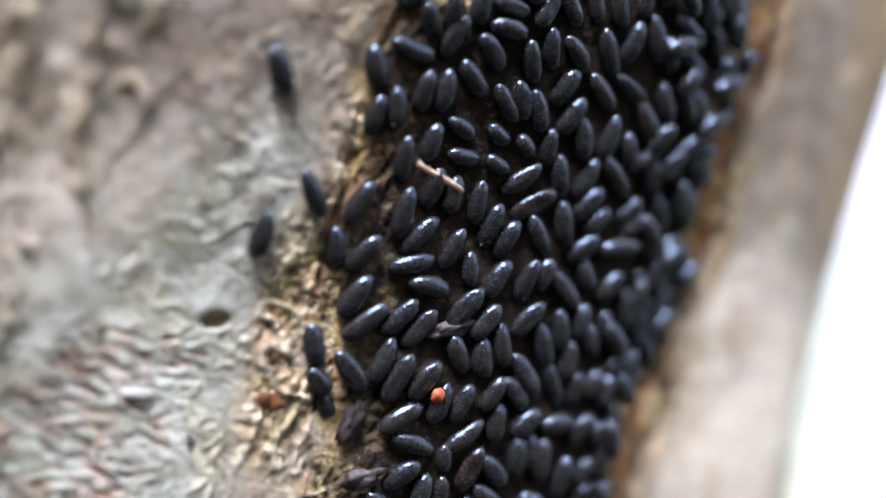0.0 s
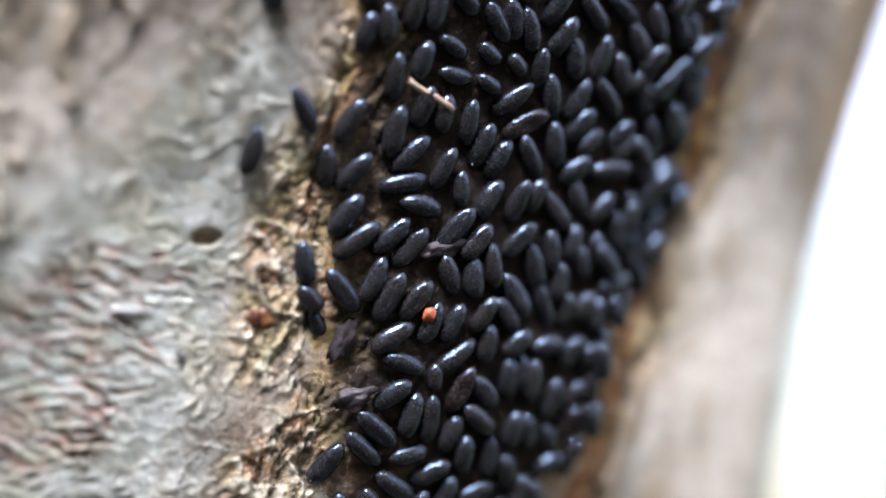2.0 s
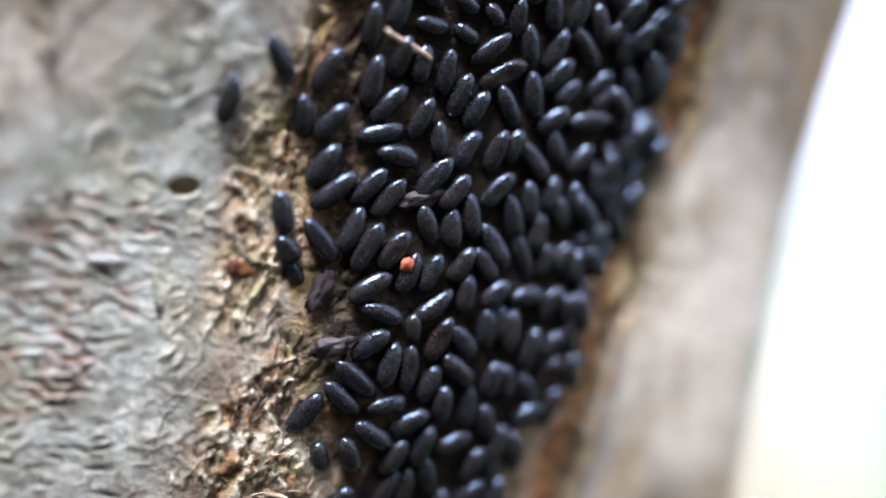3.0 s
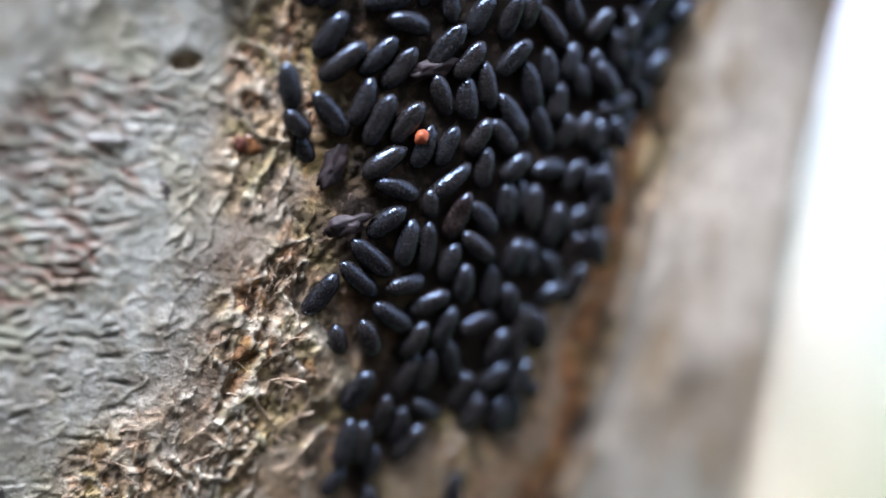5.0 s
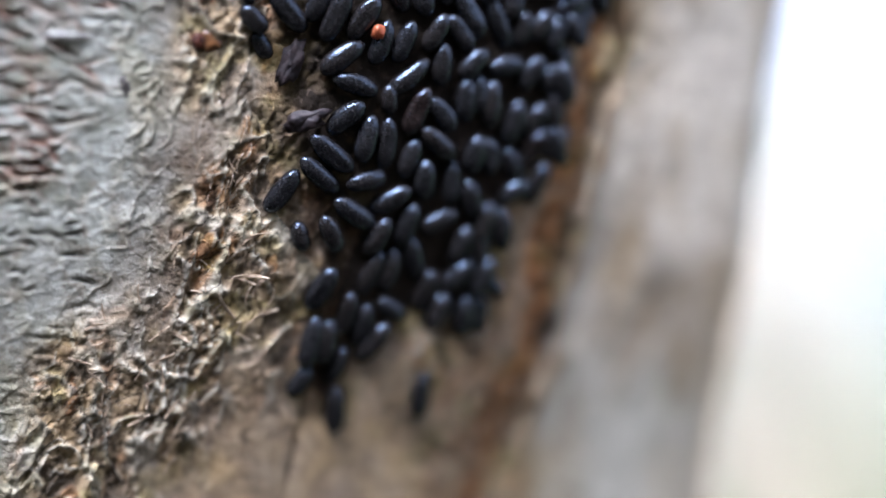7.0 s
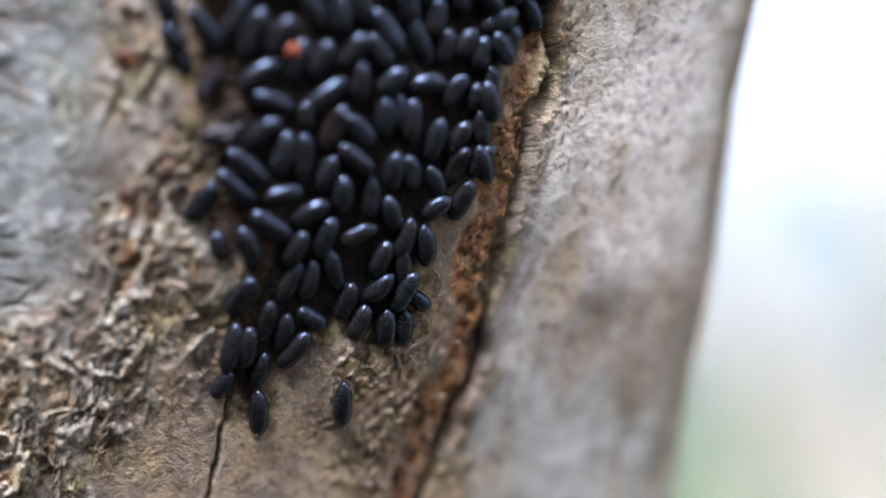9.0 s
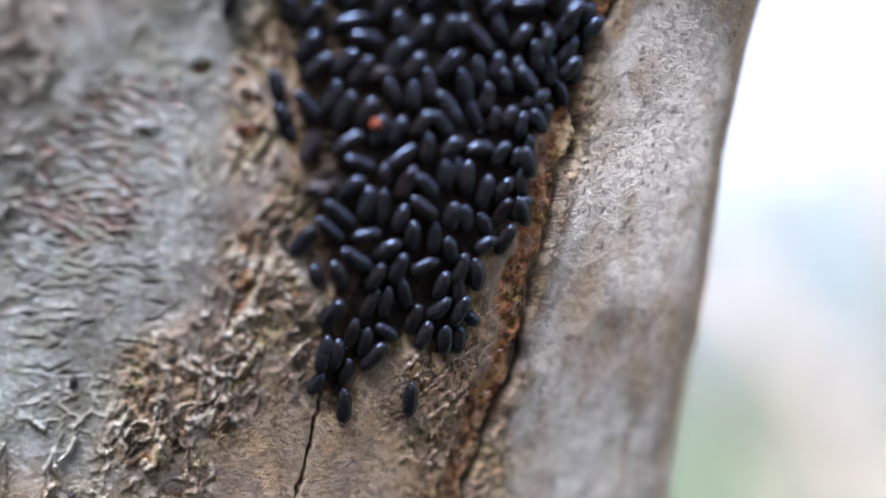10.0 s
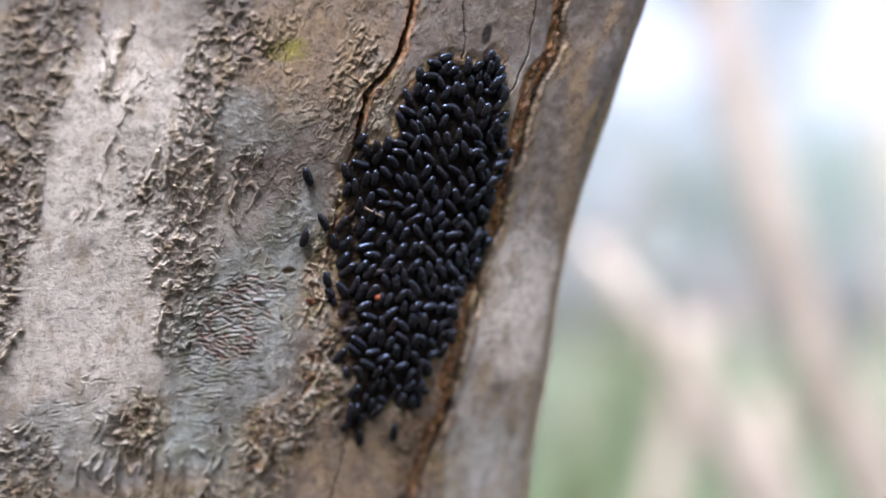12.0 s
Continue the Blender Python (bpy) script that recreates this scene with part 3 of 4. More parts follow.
def dashes(u, v, relief, shade_and_marks, gap, us, vs):
    """Short dark slits with raised lips in the lichen."""
    rng = np.random.default_rng(11)
    zones = [(7.8, -2.4, 2.8, 3.2, 130, -18, 1.45, gap), (8.6, 0.8, 2.4, 0.8, 24, -8, 1.0, gap), (8.5, 0.6, 3.0, 1.2, 25, -8, 0.8, shade_and_marks), (6.0, -3.5, 4.0, 3.5, 70, 5, 0.7, shade_and_marks), (7.4, -6.5, 3.8, 1.5, 40, 5, 0.7, shade_and_marks),
             (31.2, -0.8, 2.4, 4.8, 110, 70, 0.38, shade_and_marks), (-3.0, -10.0, 5.0, 3.0, 40, -5, 0.7, shade_and_marks), (8.5, -9.0, 3.5, 2.5, 26, -5, 0.9, shade_and_marks)]
    for cu, cv, ru, rv, count, lean, length, stain in zones:
        for _ in range(count):
            a, r = rng.random() * 2 * math.pi, math.sqrt(rng.random())
            pu, pv = cu + ru * r * math.cos(a), cv + rv * r * math.sin(a)
            half, turn = length * (0.5 + rng.random()) / 2, radians(lean + rng.normal() * 25)
            i0, i1 = np.searchsorted(us, (pu - half - 0.3, pu + half + 0.3))
            j0, j1 = np.searchsorted(vs, (pv - half - 0.3, pv + half + 0.3))
            du, dv = u[j0:j1, i0:i1] - pu, v[j0:j1, i0:i1] - pv
            x, y = du * math.cos(turn) + dv * math.sin(turn), -du * math.sin(turn) + dv * math.cos(turn)
            y = y + 0.25 * x * x * rng.normal()
            taper = np.clip(1 - (x / half) ** 2, 0, 1)
            cut = np.exp(-((y / (0.095 if stain is gap else 0.06)) ** 2)) * taper
            lip = np.exp(-(((np.abs(y) - 0.17) / 0.09) ** 2)) * taper
            relief[j0:j1, i0:i1] += (0.03 * lip - 0.05 * cut) if stain is gap else (0.03 * lip - 0.06 * cut) * (0.3 if cu > 25 else 1.0)
            stain[j0:j1, i0:i1] = np.maximum(stain[j0:j1, i0:i1], (1.2 if stain is gap else 0.9) * cut * rng.random() ** 0.5)


TRUNK_AT = Vector((-17.2, -4.6, 22.2)) * MM


def tree_trunk():
    fine = lambda *spans: np.concatenate([np.arange(*span) for span in spans])
    fine_u = fine((-18, 4, 0.09), (4, 31, 0.06), (31, 46, 0.12))
    fine_v = fine((-24, -18, 0.10), (-18, 13, 0.06), (13, 27, 0.08), (27, 32, 0.2))
    us = np.concatenate([np.linspace(GIRTH[0], -18, 50)[:-1], fine_u, np.linspace(46, GIRTH[1], 42)[:-1]])
    grow = np.cumsum(np.linspace(0.3, 16, 50))
    vs = np.concatenate([fine_v[0] - grow[::-1], fine_v, fine_v[-1] + grow])
    u, v = np.meshgrid(us, vs)
    relief, cover = bark_fields(u, v)
    dashes(u, v, relief, cover["shade_and_marks"], cover["gap"], us, vs)
    at = stem(u, v, relief) * MM - np.array(TRUNK_AT)
    rows, cols = u.shape
    index = np.arange(rows * cols).reshape(rows, cols)
    nxt = np.roll(index, -1, axis=1)
    quads = np.stack([index[:-1], nxt[:-1], nxt[1:], index[1:]], -1).reshape(-1, 4)
    me = bpy.data.meshes.new("tree_trunk")
    me.vertices.add(rows * cols)
    me.vertices.foreach_set("co", at.reshape(-1).astype(np.float32))
    me.loops.add(quads.size)
    me.loops.foreach_set("vertex_index", quads.reshape(-1).astype(np.int32))
    me.polygons.add(len(quads))
    me.polygons.foreach_set("loop_start", np.arange(0, quads.size, 4, dtype=np.int32))
    me.polygons.foreach_set("use_smooth", np.ones(len(quads), bool))
    me.update(calc_edges=True)
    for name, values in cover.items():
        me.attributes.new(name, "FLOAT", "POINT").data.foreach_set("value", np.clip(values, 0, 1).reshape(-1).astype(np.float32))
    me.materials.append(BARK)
    ob = new("tree_trunk", me)
    ob.location = TRUNK_AT
    return tagged(ob, "leaning tree stem with grey lichen-crusted cracked bark", "tree trunk")


trunk = tree_trunk()


def shred_mesh(seed):
    """A thin curled strip of bark about 1 mm long."""
    rng = random.Random(seed)
    bm = bmesh.new()
    bend, twist, wide = rng.uniform(-1.2, 1.2), rng.uniform(-2.5, 2.5), rng.uniform(0.035, 0.07)
    rows = []
    for i in range(8):
        s = i / 7 - 0.5
        mid = Vector((s, bend * (s * s - 0.08) * 0.5, 0.05 + 0.16 * rng.random() * abs(s) + 0.1 * abs(s)))
        a = twist * s
        side = Vector((0, math.cos(a), math.sin(a))) * wide * (1 - 1.5 * s * s)
        thick = Vector((0, -math.sin(a), math.cos(a))) * 0.018
        rows.append([bm.verts.new((mid + p) * MM) for p in (side + thick, -side + thick, -side - thick, side - thick)])
    for p, q in zip(rows, rows[1:]):
        for k in range(4):
            bm.faces.new((p[k], p[(k + 1) % 4], q[(k + 1) % 4], q[k]))
    bm.faces.new(rows[0][::-1]), bm.faces.new(rows[-1])
    bmesh.ops.recalc_face_normals(bm, faces=bm.faces)
    me = bpy.data.meshes.new("bark_shred")
    bm.to_mesh(me)
    bm.free()
    me.materials.append(SHRED)
    return me

# the lens is focused on a mark that wanders over the bark
focus = new("focus_mark")
cam.data.dof.use_dof, cam.data.dof.focus_object, cam.data.dof.aperture_fstop = True, focus, 7.6


def seat(u, v, turn=0.0, lift=0.0, pitch=0.0, roll=0.0):
    """The pose, in metres, of a thing that lies on the bark with its long side turned from across to up by turn degrees."""
    one = lambda a, b: Vector(stem(np.float64(a), np.float64(b)).tolist())
    ground = float(bark_fields(np.array([[float(u)]]), np.array([[float(v)]]))[0][0, 0])
    across, up = (one(u + 0.3, v) - one(u - 0.3, v)).normalized(), (one(u, v + 0.3) - one(u, v - 0.3)).normalized()
    out = across.cross(up).normalized()
    up = out.cross(across)
    m = Matrix((across, up, out)).transposed().to_4x4()
    m.translation = (one(u, v) + out * (ground + lift)) * MM
    return m @ pose(0, 0, 0, 0, 0, turn) @ pose(0, 0, 0, roll, -pitch, 0)


def scatter_shreds():
    rng = random.Random(9)
    meshes = [shred_mesh(n) for n in range(10)]
    # arc, height, spread across and up, count, usual turn, usual length
    for cu, cv, ru, rv, count, turn, long in [(15.2, -5.2, 0.9, 3.2, 40, 80, 0.5), (14.0, -11.5, 2.2, 2.6, 40, 60, 0.7), (16.6, -8.6, 1.2, 1.6, 16, 20, 0.9), (14.4, 4.0, 0.8, 3.5, 16, 85, 0.6),
                                              (25.3, -10.5, 1.3, 2.8, 36, 60, 0.7), (25.5, -15.0, 1.2, 2.0, 20, 70, 0.8), (1.5, 10.0, 1.4, 7.0, 40, 80, 1.3), (0.6, -11.5, 1.2, 1.4, 16, 70, 1.2)]:
        for _ in range(count):
            u, v = cu + rng.gauss(0, ru * 0.6), cv + rng.gauss(0, rv * 0.6)
            if inside(np.array([u]), np.array([v]), PATCH)[0]:
                continue
            ob = new("bark_shred", meshes[rng.randrange(10)])
            size = long * rng.uniform(0.5, 1.4)
            m = seat(u, v, rng.gauss(turn, 35), 0.02, rng.uniform(-4, 10), rng.uniform(-30, 30))
            ob.parent = trunk
            ob.matrix_basis = Matrix.Translation(-TRUNK_AT) @ m @ Matrix.Diagonal((size, min(size, 1.0), min(size, 1.0), 1))


scatter_shreds()

# ---- eggs ----
EGG_ROWS = {}
EGG_ROWS["summit"] = [
    (23.45, 19.65, 65, 1.26), (19.65, 19.40, 19, 1.24), (18.80, 18.90, 170, 1.15), (22.70, 18.80, 48, 1.12), (19.85, 18.50, 52, 1.57),
    (21.10, 17.95, 67, 1.01), (18.75, 17.85, -176, 1.50), (23.35, 16.95, 83, 1.37), (24.35, 16.90, -169, 1.13), (21.80, 16.80, 78, 1.28),
    (17.35, 16.10, 115, 1.38), (22.50, 16.00, 89, 1.05), (23.90, 15.55, 93, 1.58), (21.10, 15.45, -175, 1.20), (20.00, 15.25, 129, 1.21),
    (21.95, 15.05, 111, 1.23), (17.65, 15.00, 155, 1.47), (18.95, 14.85, 57, 1.37), (23.25, 14.80, 112, 1.58), (25.60, 14.50, 80, 1.50),
]
EGG_ROWS["crown"] = [
    (24.55, 14.40, 75, 1.31), (17.30, 14.30, 119, 1.43), (20.00, 14.25, 114, 1.27), (26.15, 13.75, 63, 1.56), (18.70, 13.70, 119, 1.44),
    (23.95, 13.60, 109, 1.34), (22.70, 13.25, 88, 1.16), (18.30, 12.95, 153, 1.18), (21.80, 12.90, 104, 1.31), (20.90, 12.85, 106, 1.21),
    (20.00, 12.65, 122, 1.36), (24.80, 12.60, 145, 1.47), (14.50, 12.55, 59, 1.35), (19.15, 12.50, 65, 1.40), (17.85, 12.40, 170, 1.24),
    (26.20, 12.40, 111, 1.14), (16.80, 12.30, 85, 1.27), (23.60, 12.10, 108, 1.57), (27.90, 11.95, 71, 1.02), (22.75, 11.85, 75, 1.43),
]
EGG_ROWS["brow"] = [
    (15.20, 11.75, 110, 1.02), (18.00, 11.70, 171, 1.34), (24.35, 11.65, 111, 1.26), (25.40, 11.55, 141, 1.53), (22.00, 11.40, 114, 1.63),
    (27.00, 11.40, 81, 1.30), (16.25, 11.25, 65, 1.52), (19.80, 11.25, 101, 1.41), (20.80, 11.20, 131, 1.42), (17.70, 10.90, 131, 1.41),
    (19.25, 10.75, 105, 1.43), (15.00, 10.70, 164, 1.53), (27.65, 10.70, 133, 0.87), (23.35, 10.35, 150, 1.51), (25.75, 10.15, 120, 1.36),
    (13.95, 10.10, 106, 1.33), (20.80, 10.10, 62, 1.45), (22.25, 10.10, 134, 1.49), (24.90, 10.10, 113, 1.40), (17.40, 10.00, 131, 1.41),
]
EGG_ROWS["upper"] = [
    (27.30, 9.90, 27, 1.42), (10.85, 9.65, 111, 1.49), (16.55, 9.55, 80, 1.41), (19.35, 9.50, 107, 1.34), (15.85, 9.45, 80, 1.41),
    (24.40, 9.40, 120, 1.48), (18.85, 9.35, 125, 1.42), (20.10, 9.25, 109, 1.46), (21.40, 9.20, 63, 1.44), (15.10, 8.90, 93, 1.28),
    (23.10, 8.70, 79, 1.52), (14.50, 8.60, 76, 1.32), (22.10, 8.55, 102, 1.42), (17.55, 8.45, 151, 1.10), (18.95, 8.35, 145, 0.93),
    (24.15, 8.30, 109, 1.36), (20.05, 8.10, 131, 0.84), (20.95, 8.10, 91, 1.28), (26.15, 8.00, 107, 1.12), (16.70, 7.90, 76, 1.31),
]
EGG_ROWS["shoulder"] = [
    (25.45, 7.60, 103, 1.31), (18.00, 7.55, 175, 1.17), (23.90, 7.45, 135, 1.65), (19.25, 7.40, 152, 0.90), (15.95, 7.30, 88, 1.49),
    (21.70, 7.25, 103, 1.42), (22.75, 7.25, 68, 1.49), (20.30, 7.00, 41, 1.60), (27.00, 6.90, 74, 1.33), (17.25, 6.45, 73, 1.43),
    (23.10, 6.45, 56, 1.41), (26.25, 6.40, 112, 1.38), (24.90, 6.35, 53, 1.20), (18.05, 6.30, 82, 1.28), (21.05, 6.25, 33, 1.74),
    (19.00, 6.10, 86, 1.48), (13.25, 6.05, 118, 1.57), (14.90, 5.85, 62, 1.56), (22.40, 5.70, 103, 1.52), (16.55, 5.60, 81, 1.71),
]
EGG_ROWS["chest"] = [
    (27.05, 5.45, 52, 0.94), (19.70, 5.40, 72, 1.55), (26.15, 5.40, 115, 1.64), (21.60, 5.20, 121, 1.48), (24.85, 5.10, 16, 1.58),
    (20.40, 5.00, 64, 1.40), (17.30, 4.95, 48, 1.56), (23.40, 4.95, 46, 1.32), (12.00, 4.70, 77, 1.53), (18.55, 4.55, 68, 1.47),
    (28.25, 4.55, 68, 1.03), (27.25, 4.45, 79, 0.97), (14.60, 4.35, 94, 1.37), (15.55, 4.25, 50, 1.50), (23.80, 4.10, 113, 1.14),
    (17.30, 4.00, -164, 1.55), (19.35, 3.95, 95, 1.15), (26.20, 3.90, 123, 1.25), (24.90, 3.80, 56, 1.26), (20.45, 3.70, 61, 1.43),
]
EGG_ROWS["middle"] = [
    (21.50, 3.70, 74, 1.52), (23.05, 3.55, 134, 1.61), (27.35, 3.45, 60, 1.58), (18.10, 3.30, 171, 1.39), (25.85, 3.05, 105, 1.41),
    (15.70, 2.85, 57, 1.61), (19.50, 2.65, 53, 1.68), (24.10, 2.50, 84, 1.26), (26.60, 2.50, 95, 1.26), (21.90, 2.45, 51, 1.47),
    (28.45, 2.45, 122, 0.87), (25.15, 2.35, 109, 1.21), (17.35, 2.25, 46, 1.59), (20.35, 2.25, 53, 1.42), (23.30, 2.15, 101, 1.37),
    (16.25, 2.05, 40, 1.75), (18.10, 1.90, 51, 1.60), (24.60, 1.90, 106, 1.08), (27.45, 1.60, 121, 1.22), (22.75, 1.55, 109, 1.64),
]
EGG_ROWS["waist"] = [
    (21.15, 1.50, 103, 1.48), (14.75, 1.25, 101, 1.37), (19.65, 1.10, 114, 1.35), (20.55, 1.05, 96, 1.35), (17.15, 0.80, 69, 1.54),
    (22.25, 0.55, 125, 1.65), (26.70, 0.55, 77, 1.17), (16.20, 0.40, 130, 1.61), (25.10, 0.40, 66, 1.14), (23.45, 0.30, 118, 1.64),
    (17.75, 0.25, 64, 1.72), (18.65, 0.20, 54, 1.52), (25.70, 0.15, 77, 1.17), (15.20, 0.10, 135, 1.01), (22.05, -0.10, 128, 1.30),
    (21.15, -0.15, 61, 1.30), (20.10, -0.50, 66, 1.36), (19.35, -0.55, 70, 1.42), (15.60, -0.70, 118, 0.91), (26.20, -0.85, 87, 1.15),
]
EGG_ROWS["lower"] = [
    (18.15, -1.05, 36, 1.57), (22.65, -1.05, 50, 1.22), (23.90, -1.05, -166, 1.25), (21.55, -1.15, 88, 1.35), (24.90, -1.20, 58, 1.23),
    (25.70, -1.35, 75, 0.97), (20.45, -1.60, 40, 1.61), (18.70, -1.90, 163, 1.45), (22.60, -2.25, 93, 1.36), (23.55, -2.30, 89, 1.46),
    (19.90, -2.35, 95, 0.94), (26.15, -2.40, 101, 1.28), (20.90, -2.70, 69, 1.57), (21.80, -2.75, 134, 1.31), (25.35, -2.80, 65, 1.39),
    (24.50, -2.90, 78, 1.50), (18.55, -2.95, 41, 1.42), (19.35, -3.60, 78, 1.49), (21.85, -3.70, 145, 1.48), (20.05, -3.75, 86, 1.58),
]
EGG_ROWS["hem"] = [
    (25.45, -3.75, 67, 1.50), (23.20, -4.00, 85, 1.28), (23.85, -4.05, 100, 1.18), (18.30, -4.10, 141, 1.67), (20.95, -4.20, 70, 1.35),
    (24.80, -4.30, 116, 1.18), (18.05, -4.80, 139, 1.59), (25.90, -4.85, 70, 1.48), (21.60, -4.90, 92, 1.28), (19.60, -4.95, -166, 1.32),
    (22.60, -4.95, 92, 1.39), (25.00, -5.15, 41, 1.14), (16.95, -5.30, 53, 1.58), (23.45, -5.45, 108, 1.24), (20.55, -5.55, 31, 1.43),
    (19.40, -6.00, 147, 1.56), (22.45, -6.20, 29, 1.35), (24.10, -6.25, 76, 1.45), (21.30, -6.35, 74, 1.45), (24.90, -6.45, 101, 1.44),
]
EGG_ROWS["foot"] = [
    (18.75, -6.65, 114, 1.29), (20.35, -6.75, 60, 1.37), (17.80, -6.75, 105, 0.99), (23.40, -7.00, 75, 1.35), (24.25, -7.20, 97, 1.32),
    (21.85, -7.45, 110, 1.51), (21.05, -7.85, 78, 1.45), (20.40, -7.95, 67, 1.54), (23.55, -7.95, 50, 1.28), (24.50, -8.05, 69, 1.53),
    (25.15, -8.35, 140, 0.85), (18.85, -8.45, 62, 1.59), (22.55, -8.55, 79, 1.46), (21.45, -9.10, 147, 1.21), (19.90, -9.25, 81, 1.44),
    (24.80, -9.30, 93, 1.33), (24.15, -9.35, 96, 1.44), (20.55, -9.65, 78, 1.46), (18.85, -10.15, 78, 1.68), (19.40, -10.15, 81, 1.44),
]
EGG_ROWS["toe"] = [
    (21.05, -10.20, 56, 1.59), (20.00, -10.95, 73, 1.27), (18.80, -11.45, 61, 1.13), (23.15, -11.95, 94, 1.66), (20.25, -12.45, 93, 1.65),
]


def egg_mesh(seed, dent=0.0, slit=0.0, rings=18, sides=22):
    """An egg 1 mm long and 0.46 mm wide about the x axis: nearly straight sides, one end narrower with a small nipple, faint lengthwise ribs."""
    rng = random.Random(seed)
    bow, lean, blunt = rng.uniform(-0.035, 0.035), rng.uniform(0.03, 0.10), rng.uniform(2.5, 3.0)
    bm = bmesh.new()
    loops = []
    for i in range(1, rings):
        a = math.pi * i / rings
        x = -0.5 * math.cos(a)
        s = 2 * x
        r = 0.232 * max(1 - abs(s) ** blunt, 0.0) ** 0.52 * (1 - lean * s)
        if s > 0.90:
            r += 0.012 * (s - 0.90) / 0.10
        loop = []
        for k in range(sides):
            b = 2 * math.pi * k / sides
            rib = 1 + 0.012 * math.sin(9 * b + seed) + 0.035 * noise.noise(Vector((x * 5, math.cos(b) * 1.3, math.sin(b) * 1.3 + seed * 2.7)))
            y, z = r * rib * math.cos(b) + bow * (s * s - 0.4), r * rib * math.sin(b) * 0.94
            if dent and z > 0:
                z *= 1 - dent * math.exp(-((x - 0.05) / 0.24) ** 2 - (y / 0.13) ** 2)
            if slit and z > 0:
                z -= slit * math.exp(-((y - 0.05 - 0.05 * s) / 0.03) ** 2) * max(1 - (x / 0.38) ** 4, 0)
            loop.append(bm.verts.new((x * MM, y * MM, z * MM)))
        loops.append(loop)
    tips = bm.verts.new((-0.5 * MM, bow * 0.6 * MM, 0)), bm.verts.new((0.515 * MM, bow * 0.6 * MM, 0))
    for k in range(sides):
        n = (k + 1) % sides
        bm.faces.new((tips[0], loops[0][n], loops[0][k]))
        bm.faces.new((tips[1], loops[-1][k], loops[-1][n]))
        for p, q in zip(loops, loops[1:]):
            bm.faces.new((p[k], p[n], q[n], q[k]))
    bmesh.ops.recalc_face_normals(bm, faces=bm.faces)
    return bm


def apart(p, q):
    """The least distance between the middle lines of two eggs."""
    if abs(p[0] - q[0]) + abs(p[1] - q[1]) > 4:
        return 9.0
    line = [[(e[0] + k * e[3] * math.cos(radians(e[2])), e[1] + k * e[3] * math.sin(radians(e[2]))) for k in (-0.32, -0.16, 0, 0.16, 0.32)] for e in (p, q)]
    return min(math.hypot(a[0] - b[0], a[1] - b[1]) for a in line[0] for b in line[1])


def lay_eggs():
    rng = random.Random(5)
    glossy, dull, brown = "glossy black oval insect egg glued to bark", "dull black insect egg with a dented shell", "brownish sunken insect egg shell"
    kinds = [(part("egg", egg_mesh(n), EGG), glossy) for n in range(1, 6)]
    kinds += [(part("egg", egg_mesh(6, 0.2), EGG), dull), (part("egg", egg_mesh(7, 0.1, 0.05), EGG), "black insect egg slit along its shell"), (part("egg", egg_mesh(8, 0.4), EGG_BROWN), brown)]
    for ob, label in kinds:
        tagged(ob, label, "insect egg", "eggs on the bark")
    placed = [row for rows in EGG_ROWS.values() for row in rows]
    told = len(placed)
    for _ in range(9000):
        u, v = rng.uniform(13, 29), rng.uniform(-13, 20.2)
        if not inside(np.array([u]), np.array([v]), PATCH)[0]:
            continue
        egg = (u, v, rng.gauss(80, 22), rng.uniform(1.15, 1.4))
        room = 0.42 if v > 10.5 or u > 23.0 else 0.50
        if (u > 22.0 or v > 10.5) and all(apart(egg, p) > room for p in placed):
            placed.append(egg)
    # a second, looser layer where the eggs are heaped
    heaped = []
    for _ in range(2500):
        u, v = rng.uniform(22.0, 28.5), rng.uniform(-6.0, 19.5)
        if not inside(np.array([u]), np.array([v]), PATCH)[0] or u < 25.7 - 0.12 * v:
            continue
        egg = (u, v, rng.gauss(85, 28), rng.uniform(1.1, 1.4))
        if all(apart(egg, p) > 1.0 for p in heaped):
            heaped.append(egg)
    ground_layer = len(placed)
    placed += heaped
    first = set()
    for n, (u, v, turn, long) in enumerate(placed):
        pick = rng.random()
        kind = int(pick / 0.16) if pick < 0.80 else 5 if pick < 0.90 else 6 if pick < 0.98 or u < 16 or n >= told else 7
        # the upper end of most eggs stands off the bark
        m = seat(u, v, turn, 0.21 + 0.07 * rng.random() + (0.26 if n >= ground_layer else 0.0), rng.gauss(6, 4), rng.uniform(-12, 12))
        if kind in first:
            ob = copy_thing(kinds[kind][0], m)
        else:
            first.add(kind)
            ob = kinds[kind][0]
            ob.matrix_basis = m
        long = max(long, 0.8) * 1.12
        wide = (0.81 + 0.54 * min(long, 1.5)) * rng.uniform(0.90, 1.06)
        ob.scale = (long, wide, wide)
    for kind, (ob, _) in enumerate(kinds):
        if kind not in first:
            bpy.data.objects.remove(ob)
    return len(placed)


lay_eggs()


def stem_mesh(points, r0, r1, sides=10):
    bm = bmesh.new()
    rings = []
    for i, p in enumerate(points):
        r = r0 + (r1 - r0) * i / (len(points) - 1)
        rings.append([bm.verts.new((p[0] + r * math.cos(2 * math.pi * k / sides), p[1] + r * math.sin(2 * math.pi * k / sides), p[2])) for k in range(sides)])
    for a, b in zip(rings, rings[1:]):
        for k in range(sides):
            bm.faces.new((a[k], a[(k + 1) % sides], b[(k + 1) % sides], b[k]))
    bm.faces.new(rings[0][::-1]), bm.faces.new(rings[-1])
    return bm


# ---- small things on the bark ----
def put(ob, m):
    ob.matrix_basis = m
    return ob


